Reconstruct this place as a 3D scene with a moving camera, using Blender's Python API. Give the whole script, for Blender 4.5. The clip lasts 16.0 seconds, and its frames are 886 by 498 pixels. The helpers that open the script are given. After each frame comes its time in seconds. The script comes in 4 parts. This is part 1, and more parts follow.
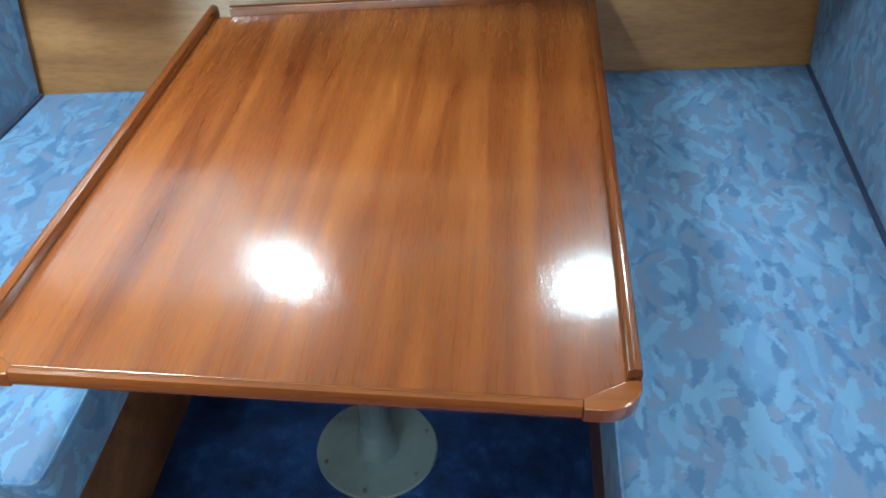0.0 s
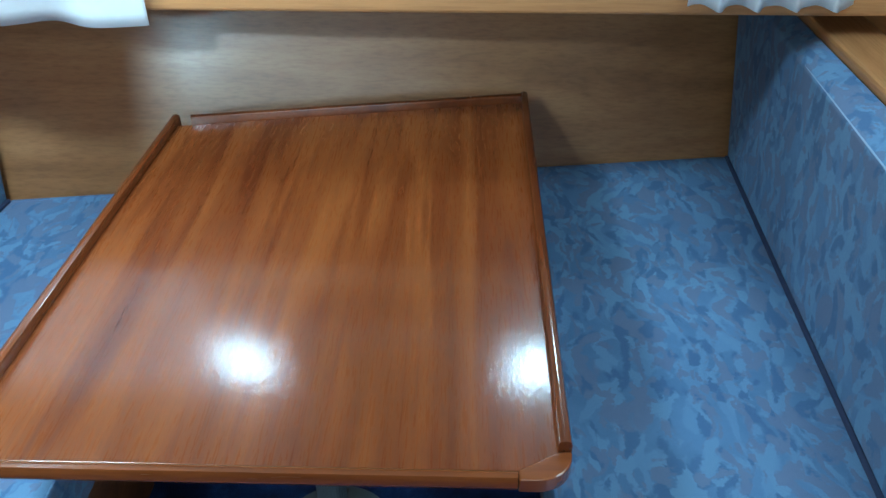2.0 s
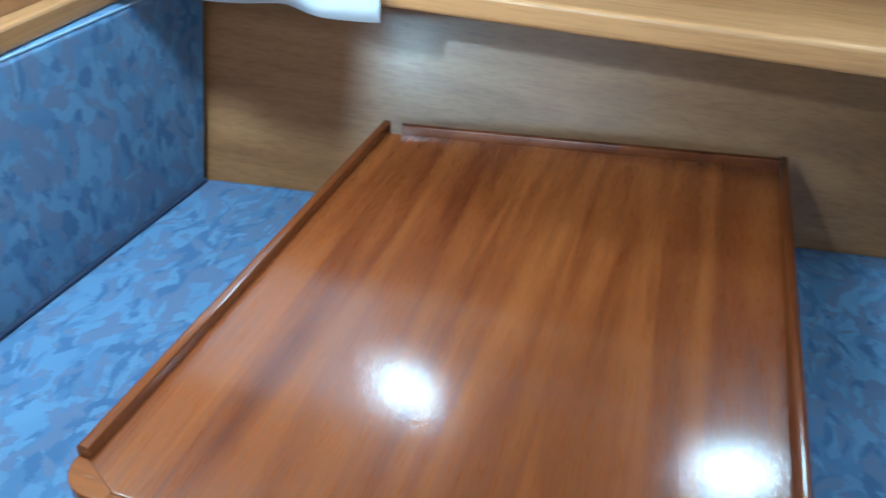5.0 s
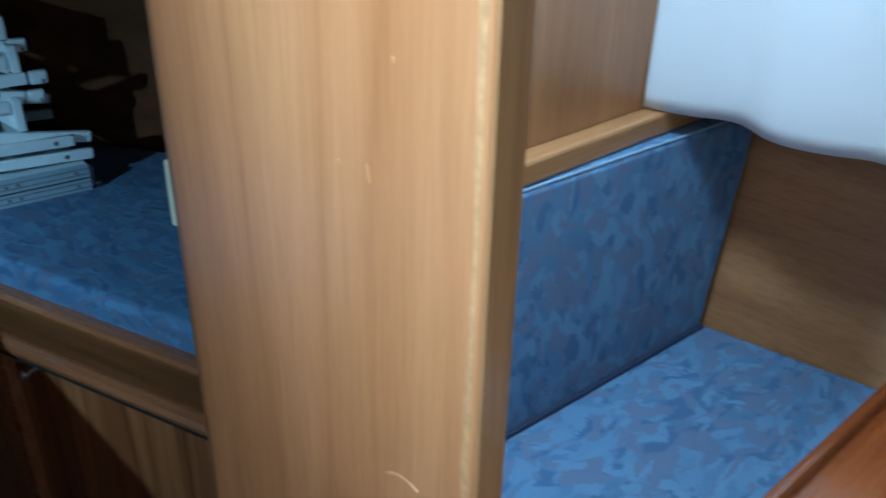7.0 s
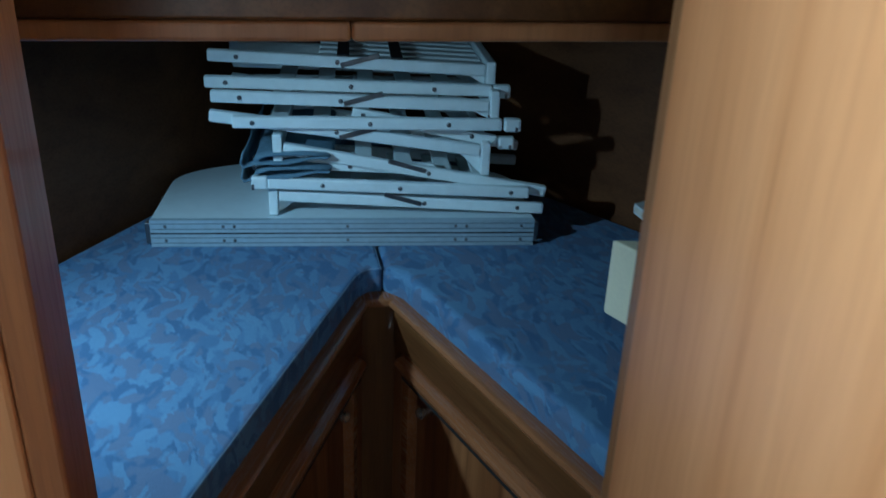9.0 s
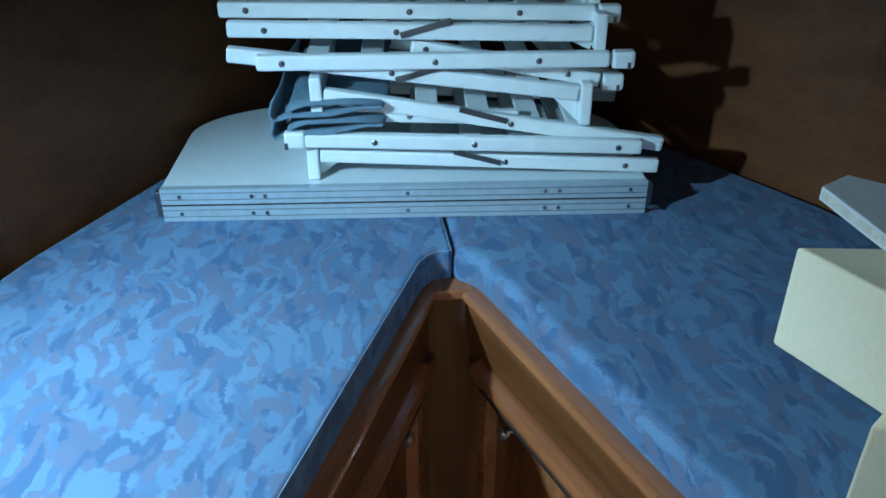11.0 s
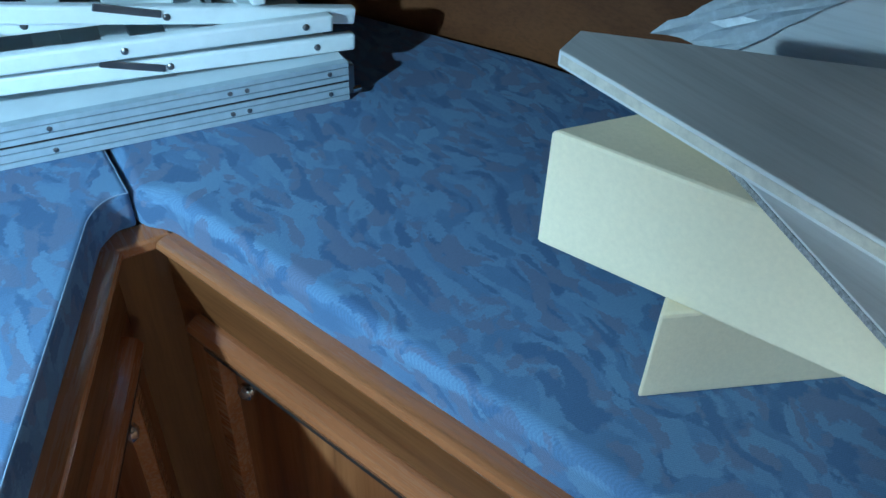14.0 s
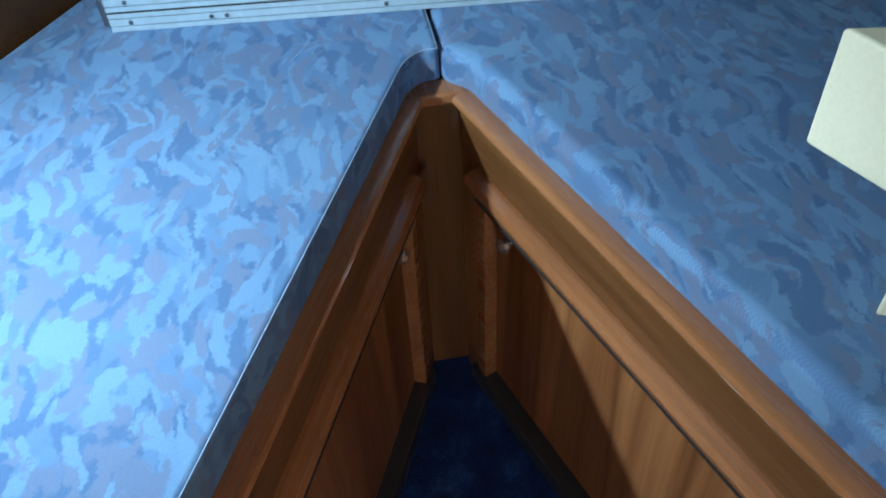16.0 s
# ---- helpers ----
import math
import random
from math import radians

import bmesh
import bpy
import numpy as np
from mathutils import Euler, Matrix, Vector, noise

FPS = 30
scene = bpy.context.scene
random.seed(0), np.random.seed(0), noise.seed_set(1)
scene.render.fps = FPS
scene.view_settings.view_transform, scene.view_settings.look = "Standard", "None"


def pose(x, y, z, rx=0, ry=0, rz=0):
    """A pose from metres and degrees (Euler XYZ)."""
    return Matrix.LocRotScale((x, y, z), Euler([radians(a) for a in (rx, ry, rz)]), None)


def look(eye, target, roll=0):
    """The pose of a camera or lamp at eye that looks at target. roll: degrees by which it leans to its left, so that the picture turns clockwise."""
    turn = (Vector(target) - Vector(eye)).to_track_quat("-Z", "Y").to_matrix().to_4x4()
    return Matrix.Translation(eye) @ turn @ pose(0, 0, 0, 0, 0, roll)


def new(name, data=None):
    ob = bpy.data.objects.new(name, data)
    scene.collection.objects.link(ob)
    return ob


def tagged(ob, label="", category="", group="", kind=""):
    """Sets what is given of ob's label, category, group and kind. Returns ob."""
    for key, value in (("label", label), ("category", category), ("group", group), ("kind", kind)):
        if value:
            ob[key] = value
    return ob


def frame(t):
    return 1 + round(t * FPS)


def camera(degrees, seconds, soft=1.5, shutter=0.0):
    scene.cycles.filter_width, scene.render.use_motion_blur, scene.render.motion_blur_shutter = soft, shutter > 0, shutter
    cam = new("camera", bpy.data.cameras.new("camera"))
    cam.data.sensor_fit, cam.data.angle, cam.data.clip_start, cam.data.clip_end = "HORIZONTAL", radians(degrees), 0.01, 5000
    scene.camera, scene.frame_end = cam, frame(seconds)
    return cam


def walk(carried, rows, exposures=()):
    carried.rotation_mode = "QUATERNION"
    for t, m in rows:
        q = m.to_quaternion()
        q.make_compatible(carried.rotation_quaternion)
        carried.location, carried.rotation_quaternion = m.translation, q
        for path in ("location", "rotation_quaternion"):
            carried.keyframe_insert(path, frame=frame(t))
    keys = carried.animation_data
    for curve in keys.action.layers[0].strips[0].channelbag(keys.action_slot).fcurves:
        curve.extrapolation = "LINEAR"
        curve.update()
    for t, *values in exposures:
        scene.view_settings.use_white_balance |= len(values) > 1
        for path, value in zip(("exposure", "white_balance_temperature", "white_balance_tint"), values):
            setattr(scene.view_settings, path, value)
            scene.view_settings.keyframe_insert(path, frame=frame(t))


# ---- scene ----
cam = camera(56.5, 16.0, shutter=0.35)
PATH = [
    (0, (0.206, -0.521, 1.423), (0.077, 0.997, 0.127), -0.4),
    (0.5, (0.217, -0.561, 1.463), (0.119, 1.015, 0.236), -0.3),
    (1, (0.219, -0.578, 1.477), (0.148, 1.042, 0.307), -0.3),
    (1.5, (0.226, -0.593, 1.487), (0.172, 1.043, 0.337), -0.1),
    (2, (0.235, -0.597, 1.492), (0.192, 1.051, 0.36), -0.0),
    (2.5, (0.234, -0.591, 1.488), (0.197, 1.07, 0.374), 0.0),
    (3, (0.224, -0.559, 1.477), (0.182, 1.111, 0.378), 0.1),
    (3.2, (0.219, -0.540, 1.475), (0.173, 1.131, 0.377), 0.2),
    (5.3, (0.097, -0.375, 1.415), (-0.509, 1.164, 0.289), 2.7),
    (5.5, (0.066, -0.367, 1.406), (-0.661, 1.118, 0.28), 2.3),
    (6, (0.005, -0.363, 1.42), (-0.942, 1.035, 0.347), 3.0),
    (6.5, (-0.064, -0.351, 1.416), (-1.139, 1.037, 0.459), 2.7),
    (7, (-0.145, -0.356, 1.409), (-1.424, 0.872, 0.483), 1.3),
    (7.5, (-0.185, -0.346, 1.397), (-1.663, 0.647, 0.485), -0.3),
    (8, (-0.207, -0.312, 1.393), (-1.864, 0.369, 0.503), 2.8),
    (8.5, (-0.248, -0.286, 1.382), (-1.985, 0.17, 0.501), 1.3),
    (9, (-0.372, -0.29, 1.374), (-2.152, 0.104, 0.551), 2.4),
    (9.2, (-0.444, -0.301, 1.364), (-2.236, 0.086, 0.565), 2.2),
    (11.3, (-0.845, -0.245, 1.312), (-2.506, -0.020, 0.220), -0.3),
    (11.5, (-0.879, -0.241, 1.312), (-2.51, -0.008, 0.178), -0.1),
    (12, (-0.932, -0.233, 1.298), (-2.526, 0.05, 0.124), 0.2),
    (12.5, (-0.955, -0.232, 1.293), (-2.532, 0.098, 0.109), -0.4),
    (13, (-0.974, -0.226, 1.274), (-2.463, 0.279, 0.039), -0.4),
    (13.5, (-0.996, -0.211, 1.259), (-2.371, 0.491, -0.012), 0.9),
    (14, (-1.018, -0.199, 1.249), (-2.302, 0.644, -0.032), 2.4),
    (14.5, (-1.029, -0.207, 1.241), (-2.306, 0.65, -0.037), 1.5),
    (15, (-1.002, -0.221, 1.244), (-2.399, 0.412, -0.039), -1.4),
    (15.5, (-0.942, -0.222, 1.256), (-2.398, 0.102, -0.077), -2.2),
    (16, (-0.908, -0.223, 1.262), (-2.3, -0.037, -0.162), -3.4),
]
walk(cam, [(t, look(eye, target, roll)) for t, eye, target, roll in PATH],
     [(t, stops, kelvin, tint) for t, stops, kelvin, tint in (
         (0, 0.92, 6450, -4), (0.5, 0.80, 6150, -4), (1, 0.55, 5920, -4), (1.5, 0.26, 5720, -4), (2, 0.18, 5620, -4), (3, 0.15, 5600, -4),
         (5.5, 0.37, 5360, -3), (6, 0.12, 5300, -3), (6.5, -0.22, 5300, -2), (7, -0.52, 5340, 1), (8, -0.57, 5400, -1), (9.2, -0.50, 5750, 2),
         (11.3, 0.75, 6150, 5), (13, 0.9, 6000, 4), (14, 1.0, 5900, 4), (15.5, 1.05, 6100, 7), (16, 1.15, 6800, 11))])
# ---------------------------------------------------------------- light
world = bpy.data.worlds.new("world")
scene.world = world
world.use_nodes = True
_bg = world.node_tree.nodes["Background"]
_sky = world.node_tree.nodes.new("ShaderNodeTexSky")
_sky.sky_type, _sky.sun_disc = "NISHITA", False
_sky.sun_elevation, _sky.sun_rotation = radians(35), radians(120)
world.node_tree.links.new(_sky.outputs[0], _bg.inputs[0])
_bg.inputs[1].default_value = 0.1


def area(name, eye, target, sx, sy, watts, color):
    d = bpy.data.lights.new(name, "AREA")
    d.shape, d.size, d.size_y, d.energy, d.color = "RECTANGLE", sx, sy, watts, color
    ob = new(name, d)
    ob.matrix_world = look(eye, target)
    return ob


CEIL = 1.86
COOL = (0.66, 0.87, 1.0)
DECK_LAMPS = ((-0.325, 1.035, 1.40, -1), (0.45, 1.035, 1.40, -1), (-0.46, -1.295, 1.60, 1))
# square lamps high on both cabin sides, tilted inboard
for lx, ly, lz, s in DECK_LAMPS:
    area("deck_lamp_light", (lx, ly + s * (0.030 if s < 0 else 0.040), lz - 0.004), (lx, ly + s * 1.030, lz - (0.90 if s < 0 else 0.40)), 0.10 if s < 0 else 0.17, 0.10 if s < 0 else 0.17, 1.1 if lx < 0 and s < 0 else 1.7 if s < 0 else 15.0, COOL)
# ceiling lamp over the gangway
area("ceiling_lamp_light", (-0.72, 0.33, CEIL - 0.04), (-0.72, 0.33, 0), 0.26, 0.20, 19, COOL)
# ceiling lamp over the aft settee
area("aft_ceiling_lamp_light", (0.99, 0.35, CEIL - 0.04), (0.99, 0.35, 0), 0.30, 0.30, 5, COOL)
# small unseen lamp, added in front of the cabin door to brighten its top
down = bpy.data.lights.new("door_fill_light", "SPOT")
down.energy, down.color, down.spot_size, down.spot_blend, down.shadow_soft_size = 95, COOL, radians(64), 1.0, 0.03
new("door_fill_light", down).matrix_world = look((-0.44, -0.75, CEIL - 0.030), (-0.44, 0.0, 1.42))
# reading lamp at the port side of the fore cabin
spot = bpy.data.lights.new("reading_lamp_light", "SPOT")
spot.energy, spot.color, spot.spot_size, spot.spot_blend, spot.shadow_soft_size = 62, (0.50, 0.79, 1.0), radians(90), 1.0, 0.022
new("reading_lamp_light", spot).matrix_world = look((-1.43, -1.01, 1.29), (-1.72, -0.36, 0.58))
# daylight in the window openings
area("window_light", (-0.62, 1.57, 1.18), (-0.62, 0, 1.0), 0.5, 0.26, 1.5, (0.72, 0.88, 1.0))
area("window_light", (0.35, -1.33, 1.35), (0.35, 0, 1.2), 0.9, 0.42, 5, (0.72, 0.88, 1.0))
area("window_light", (2.03, -0.55, 1.30), (0, -0.35, 1.1), 0.85, 0.75, 21, (0.70, 0.88, 1.0))


# ---------------------------------------------------------------- materials
def mat(name):
    m = bpy.data.materials.new(name)
    m.use_nodes = True
    nt = m.node_tree
    return m, nt, nt.nodes["Principled BSDF"]


def node(nt, kind, **kw):
    n = nt.nodes.new(kind)
    for k, v in kw.items():
        n.inputs[k.replace("_", " ")].default_value = v
    return n


def ramp(nt, src, stops, constant=False):
    r = nt.nodes.new("ShaderNodeValToRGB")
    if constant:
        r.color_ramp.interpolation = "CONSTANT"
    e = r.color_ramp.elements
    while len(e) < len(stops):
        e.new(0.5)
    for el, (p, c) in zip(e, stops):
        el.position, el.color = p, (*c, 1)
    nt.links.new(src, r.inputs[0])
    return r.outputs[0]


def coords(nt, scale, rot=(0, 0, 0)):
    tc = nt.nodes.new("ShaderNodeTexCoord")
    mp = nt.nodes.new("ShaderNodeMapping")
    mp.inputs["Scale"].default_value = scale
    mp.inputs["Rotation"].default_value = [radians(a) for a in rot]
    nt.links.new(tc.outputs["Object"], mp.inputs[0])
    return mp.outputs[0]


def mixc(nt, fac, a, b, mode="MIX"):
    m = nt.nodes.new("ShaderNodeMix")
    m.data_type, m.blend_type = "RGBA", mode
    for sock, v in ((m.inputs[0], fac), (m.inputs[6], a), (m.inputs[7], b)):
        if hasattr(v, "links"):
            nt.links.new(v, sock)
        elif isinstance(v, tuple):
            sock.default_value = (*v, 1)
        else:
            sock.default_value = v
    return m.outputs[2]


def bump(nt, bsdf, src, strength, dist=0.002):
    b = nt.nodes.new("ShaderNodeBump")
    b.inputs["Strength"].default_value, b.inputs["Distance"].default_value = strength, dist
    nt.links.new(src, b.inputs["Height"])
    nt.links.new(b.outputs[0], bsdf.inputs["Normal"])


def wood(name, dark, mid, light, axis, rough=0.35, coat=0.0, across=26, grain=0.5, rot=(0, 0, 0), figure=0.5, spec=0.5, rings_n=14.0):
    """Veneer: broad bands, fine pores along the axis, cathedral figure."""
    m, nt, p = mat(name)
    s = [1.0, 1.0, 1.0]
    s[axis] = 0.05
    v = coords(nt, [a * across for a in s], rot)
    n1 = node(nt, "ShaderNodeTexNoise", Scale=0.33, Detail=5.0, Roughness=0.55, Distortion=0.9)
    n2 = node(nt, "ShaderNodeTexNoise", Scale=7.0, Detail=3.0, Roughness=0.7)
    n3 = node(nt, "ShaderNodeTexNoise", Scale=0.12, Detail=2.0, Distortion=1.6)
    for n in (n1, n2, n3):
        nt.links.new(v, n.inputs["Vector"])
    rings = nt.nodes.new("ShaderNodeMath")
    rings.operation = "MULTIPLY"
    rings.inputs[1].default_value = rings_n
    nt.links.new(n3.outputs[0], rings.inputs[0])
    sn = nt.nodes.new("ShaderNodeMath")
    sn.operation = "PINGPONG"
    sn.inputs[1].default_value = 1.0
    nt.links.new(rings.outputs[0], sn.inputs[0])
    base = ramp(nt, n1.outputs[0], [(0.36, dark), (0.5, mid), (0.64, light)])
    fig = ramp(nt, sn.outputs[0], [(0.0, dark), (0.25, mid), (1.0, light)])
    c = mixc(nt, figure * 0.55, base, fig)
    pore = ramp(nt, n2.outputs[0], [(0.34, (0.62, 0.58, 0.55)), (0.56, (1, 1, 1))])
    c = mixc(nt, grain, c, pore, "MULTIPLY")
    nt.links.new(c, p.inputs["Base Color"])
    r = ramp(nt, n2.outputs[0], [(0.3, (rough + 0.12,) * 3), (0.6, (rough,) * 3)])
    nt.links.new(r, p.inputs["Roughness"])
    p.inputs["Specular IOR Level"].default_value = spec
    p.inputs["Coat Weight"].default_value, p.inputs["Coat Roughness"].default_value = coat, 0.09
    bump(nt, p, n2.outputs[0], 0.12, 0.001)
    return m


def fabric(name, tone=1.0, rot=(0, 0, 0)):
    """Blue upholstery, woven, with brush-stroke leaves in light blue, slate and mauve grey."""
    m, nt, p = mat(name)
    v = coords(nt, (1, 1, 1), rot)
    warp = node(nt, "ShaderNodeTexNoise", Scale=7.0, Detail=1.0)
    nt.links.new(v, warp.inputs["Vector"])
    wv = mixc(nt, 0.045, v, warp.outputs["Color"], "LINEAR_LIGHT")
    fray = node(nt, "ShaderNodeTexNoise", Scale=170.0, Detail=1.0)
    nt.links.new(v, fray.inputs["Vector"])
    wv = mixc(nt, 0.0045, wv, fray.outputs["Color"], "LINEAR_LIGHT")

    def k(r, g, b):
        return (r * tone, g * tone, b * tone)

    def strokes(sc, ro, lo, hi):
        mp = nt.nodes.new("ShaderNodeMapping")
        mp.inputs["Scale"].default_value = sc
        mp.inputs["Rotation"].default_value = ro
        mp.inputs["Location"].default_value = (sc[0] * 0.7, sc[1] * 0.3, 0.0)
        nt.links.new(wv, mp.inputs[0])
        n = node(nt, "ShaderNodeTexNoise", Scale=1.0, Detail=1.0, Roughness=0.4, Distortion=0.3)
        nt.links.new(mp.outputs[0], n.inputs["Vector"])
        return ramp(nt, n.outputs[0], [(lo, (0, 0, 0)), (hi, (1, 1, 1))])
    big = node(nt, "ShaderNodeTexNoise", Scale=12.0, Detail=3.0, Roughness=0.6)
    nt.links.new(v, big.inputs["Vector"])
    c = ramp(nt, big.outputs[0], [(0.40, k(0.095, 0.178, 0.318)), (0.60, k(0.108, 0.203, 0.355))])
    c = mixc(nt, strokes((34, 15, 24), (0.2, 0.1, 0.60), 0.50, 0.55), c, k(0.128, 0.236, 0.392))
    c = mixc(nt, strokes((32, 16, 24), (0.1, 0.2, 0.35), 0.54, 0.59), c, k(0.122, 0.172, 0.285))
    c = mixc(nt, strokes((38, 17, 26), (0.2, 0.2, -0.5), 0.55, 0.60), c, k(0.076, 0.146, 0.275))
    c = mixc(nt, strokes((40, 18, 28), (0.1, 0.1, 0.05), 0.56, 0.61), c, k(0.138, 0.250, 0.405))
    c = mixc(nt, strokes((40, 22, 30), (0.3, 0.1, -0.20), 0.58, 0.62), c, k(0.130, 0.178, 0.288))
    broad = node(nt, "ShaderNodeTexNoise", Scale=3.2, Detail=2.0)
    nt.links.new(v, broad.inputs["Vector"])
    c = mixc(nt, 0.5, c, ramp(nt, broad.outputs[0], [(0.3, (0.78, 0.80, 0.84)), (0.7, (1.15, 1.14, 1.10))]), "MULTIPLY")
    twill = node(nt, "ShaderNodeTexWave", Scale=190.0, Distortion=0.6)
    twill.bands_direction = "DIAGONAL"
    nt.links.new(v, twill.inputs["Vector"])
    c = mixc(nt, 0.30, c, ramp(nt, twill.outputs[1], [(0.2, (0.74,) * 3), (0.8, (1.12,) * 3)]), "MULTIPLY")
    weave = node(nt, "ShaderNodeTexNoise", Scale=900.0, Detail=1.0)
    nt.links.new(v, weave.inputs["Vector"])
    w = ramp(nt, weave.outputs[0], [(0.3, (0.72,) * 3), (0.7, (1.1,) * 3)])
    c = mixc(nt, 0.6, c, w, "MULTIPLY")
    nt.links.new(c, p.inputs["Base Color"])
    p.inputs["Roughness"].default_value = 0.85
    p.inputs["Sheen Weight"].default_value = 0.04
    p.inputs["Specular IOR Level"].default_value = 0.25
    mx = nt.nodes.new("ShaderNodeMath")
    mx.operation = "MULTIPLY_ADD"
    mx.inputs[1].default_value = 0.25
    nt.links.new(weave.outputs[0], mx.inputs[0])
    nt.links.new(big.outputs[0], mx.inputs[2])
    bump(nt, p, mx.outputs[0], 0.25, 0.004)
    return m


def plain(name, color, rough, metal=0.0, var=0.12, scale=30.0, bmp=0.05, spec=0.5, coat=0.0):
    m, nt, p = mat(name)
    v = coords(nt, (1, 1, 1))
    n = node(nt, "ShaderNodeTexNoise", Scale=scale, Detail=6.0, Roughness=0.65)
    nt.links.new(v, n.inputs["Vector"])
    lo = tuple(max(0, a * (1 - var)) for a in color)
    hi = tuple(min(1, a * (1 + var)) for a in color)
    nt.links.new(ramp(nt, n.outputs[0], [(0.3, lo), (0.7, hi)]), p.inputs["Base Color"])
    nt.links.new(ramp(nt, n.outputs[0], [(0.3, (rough * 0.85,) * 3), (0.7, (min(1, rough * 1.2),) * 3)]), p.inputs["Roughness"])
    p.inputs["Metallic"].default_value = metal
    p.inputs["Specular IOR Level"].default_value = spec
    p.inputs["Coat Weight"].default_value = coat
    bump(nt, p, n.outputs[0], bmp, 0.003)
    return m


def carpet_mat():
    m, nt, p = mat("carpet")
    v = coords(nt, (1, 1, 1))
    n = node(nt, "ShaderNodeTexNoise", Scale=14.0, Detail=6.0, Roughness=0.7)
    f = node(nt, "ShaderNodeTexNoise", Scale=420.0, Detail=2.0)
    for q in (n, f):
        nt.links.new(v, q.inputs["Vector"])
    c = ramp(nt, n.outputs[0], [(0.35, (0.005, 0.017, 0.070)), (0.55, (0.010, 0.042, 0.17)), (0.72, (0.030, 0.100, 0.32))])
    c = mixc(nt, 0.7, c, ramp(nt, f.outputs[0], [(0.3, (0.35,) * 3), (0.7, (1.3,) * 3)]), "MULTIPLY")
    nt.links.new(c, p.inputs["Base Color"])
    p.inputs["Roughness"].default_value = 0.95
    p.inputs["Specular IOR Level"].default_value = 0.15
    p.inputs["Sheen Weight"].default_value = 0.05
    bump(nt, p, f.outputs[0], 0.9, 0.006)
    return m


def cloth_mat():
    m, nt, p = mat("curtain_cloth")
    v = coords(nt, (1, 1, 1))
    n = node(nt, "ShaderNodeTexNoise", Scale=700.0, Detail=1.0)
    nt.links.new(v, n.inputs["Vector"])
    p.inputs["Base Color"].default_value = (0.84, 0.88, 0.92, 1)
    p.inputs["Roughness"].default_value = 0.9
    p.inputs["Sheen Weight"].default_value = 0.2
    bump(nt, p, n.outputs[0], 0.3, 0.001)
    tr = nt.nodes.new("ShaderNodeBsdfTranslucent")
    tr.inputs[0].default_value = (0.75, 0.80, 0.86, 1)
    mx = nt.nodes.new("ShaderNodeMixShader")
    mx.inputs[0].default_value = 0.5
    nt.links.new(p.outputs[0], mx.inputs[1])
    nt.links.new(tr.outputs[0], mx.inputs[2])
    nt.links.new(mx.outputs[0], nt.nodes["Material Output"].inputs[0])
    return m


def glow(name, color, strength):
    m, nt, p = mat(name)
    p.inputs["Base Color"].default_value = (0.8, 0.8, 0.8, 1)
    p.inputs["Emission Color"].default_value = (*color, 1)
    p.inputs["Emission Strength"].default_value = strength
    return m


OAK_D, OAK_M, OAK_L = (0.34, 0.155, 0.057), (0.42, 0.205, 0.080), (0.50, 0.255, 0.107)
MAH_D, MAH_M, MAH_L = (0.092, 0.0175, 0.0045), (0.165, 0.0385, 0.0085), (0.245, 0.0690, 0.0155)
M_OAK_X = wood("honey_veneer_lengthwise", OAK_D, OAK_M, OAK_L, 0, 0.36, 0.0)
M_OAK_Y = wood("honey_veneer_crosswise", OAK_D, OAK_M, OAK_L, 1, 0.30, 0.25)
M_OAK_Z = wood("honey_veneer_upright", OAK_D, OAK_M, OAK_L, 2, 0.30, 0.25)
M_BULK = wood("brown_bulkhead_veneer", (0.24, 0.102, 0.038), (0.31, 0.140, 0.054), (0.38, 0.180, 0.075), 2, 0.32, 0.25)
M_HULL = wood("brown_hull_veneer", (0.205, 0.090, 0.032), (0.265, 0.122, 0.046), (0.325, 0.158, 0.064), 0, 0.36, 0.32)
M_HULL.node_tree.nodes["Principled BSDF"].inputs["Coat Roughness"].default_value = 0.21
M_DOOR = wood("pale_door_veneer", (0.46, 0.182, 0.066), (0.56, 0.236, 0.092), (0.65, 0.295, 0.126), 2, 0.32, 0.15, 22, 0.25, figure=0.9)
M_TEAK_X = wood("dark_teak_lengthwise", (0.10, 0.035, 0.012), (0.17, 0.068, 0.022), (0.26, 0.115, 0.040), 0, 0.30, 0.3)
M_TEAK_Z = wood("dark_teak_upright", (0.10, 0.035, 0.012), (0.17, 0.068, 0.022), (0.26, 0.115, 0.040), 2, 0.30, 0.3)
M_TABLE = wood("varnished_mahogany", MAH_D, MAH_M, MAH_L, 1, 0.26, 1.0, 46, 0.55, figure=0.55, spec=0.3)
_tp = M_TABLE.node_tree.nodes["Principled BSDF"]
_tp.inputs["Coat Roughness"].default_value = 0.085
_tn = node(M_TABLE.node_tree, "ShaderNodeTexNoise", Scale=170.0, Detail=4.0, Roughness=0.7)
M_TABLE.node_tree.links.new(coords(M_TABLE.node_tree, (1, 0.35, 1)), _tn.inputs["Vector"])
_tb = node(M_TABLE.node_tree, "ShaderNodeBump", Strength=0.20, Distance=0.0015)
M_TABLE.node_tree.links.new(_tn.outputs[0], _tb.inputs["Height"])
M_TABLE.node_tree.links.new(_tb.outputs[0], _tp.inputs["Coat Normal"])
M_RAIL = wood("varnished_mahogany_rail", (0.075, 0.016, 0.005), (0.120, 0.029, 0.008), (0.170, 0.046, 0.013), 1, 0.16, 0.8)
M_RAIL_X = wood("varnished_mahogany_edge", (0.12, 0.028, 0.007), (0.19, 0.050, 0.012), (0.25, 0.076, 0.020), 0, 0.16, 0.8)
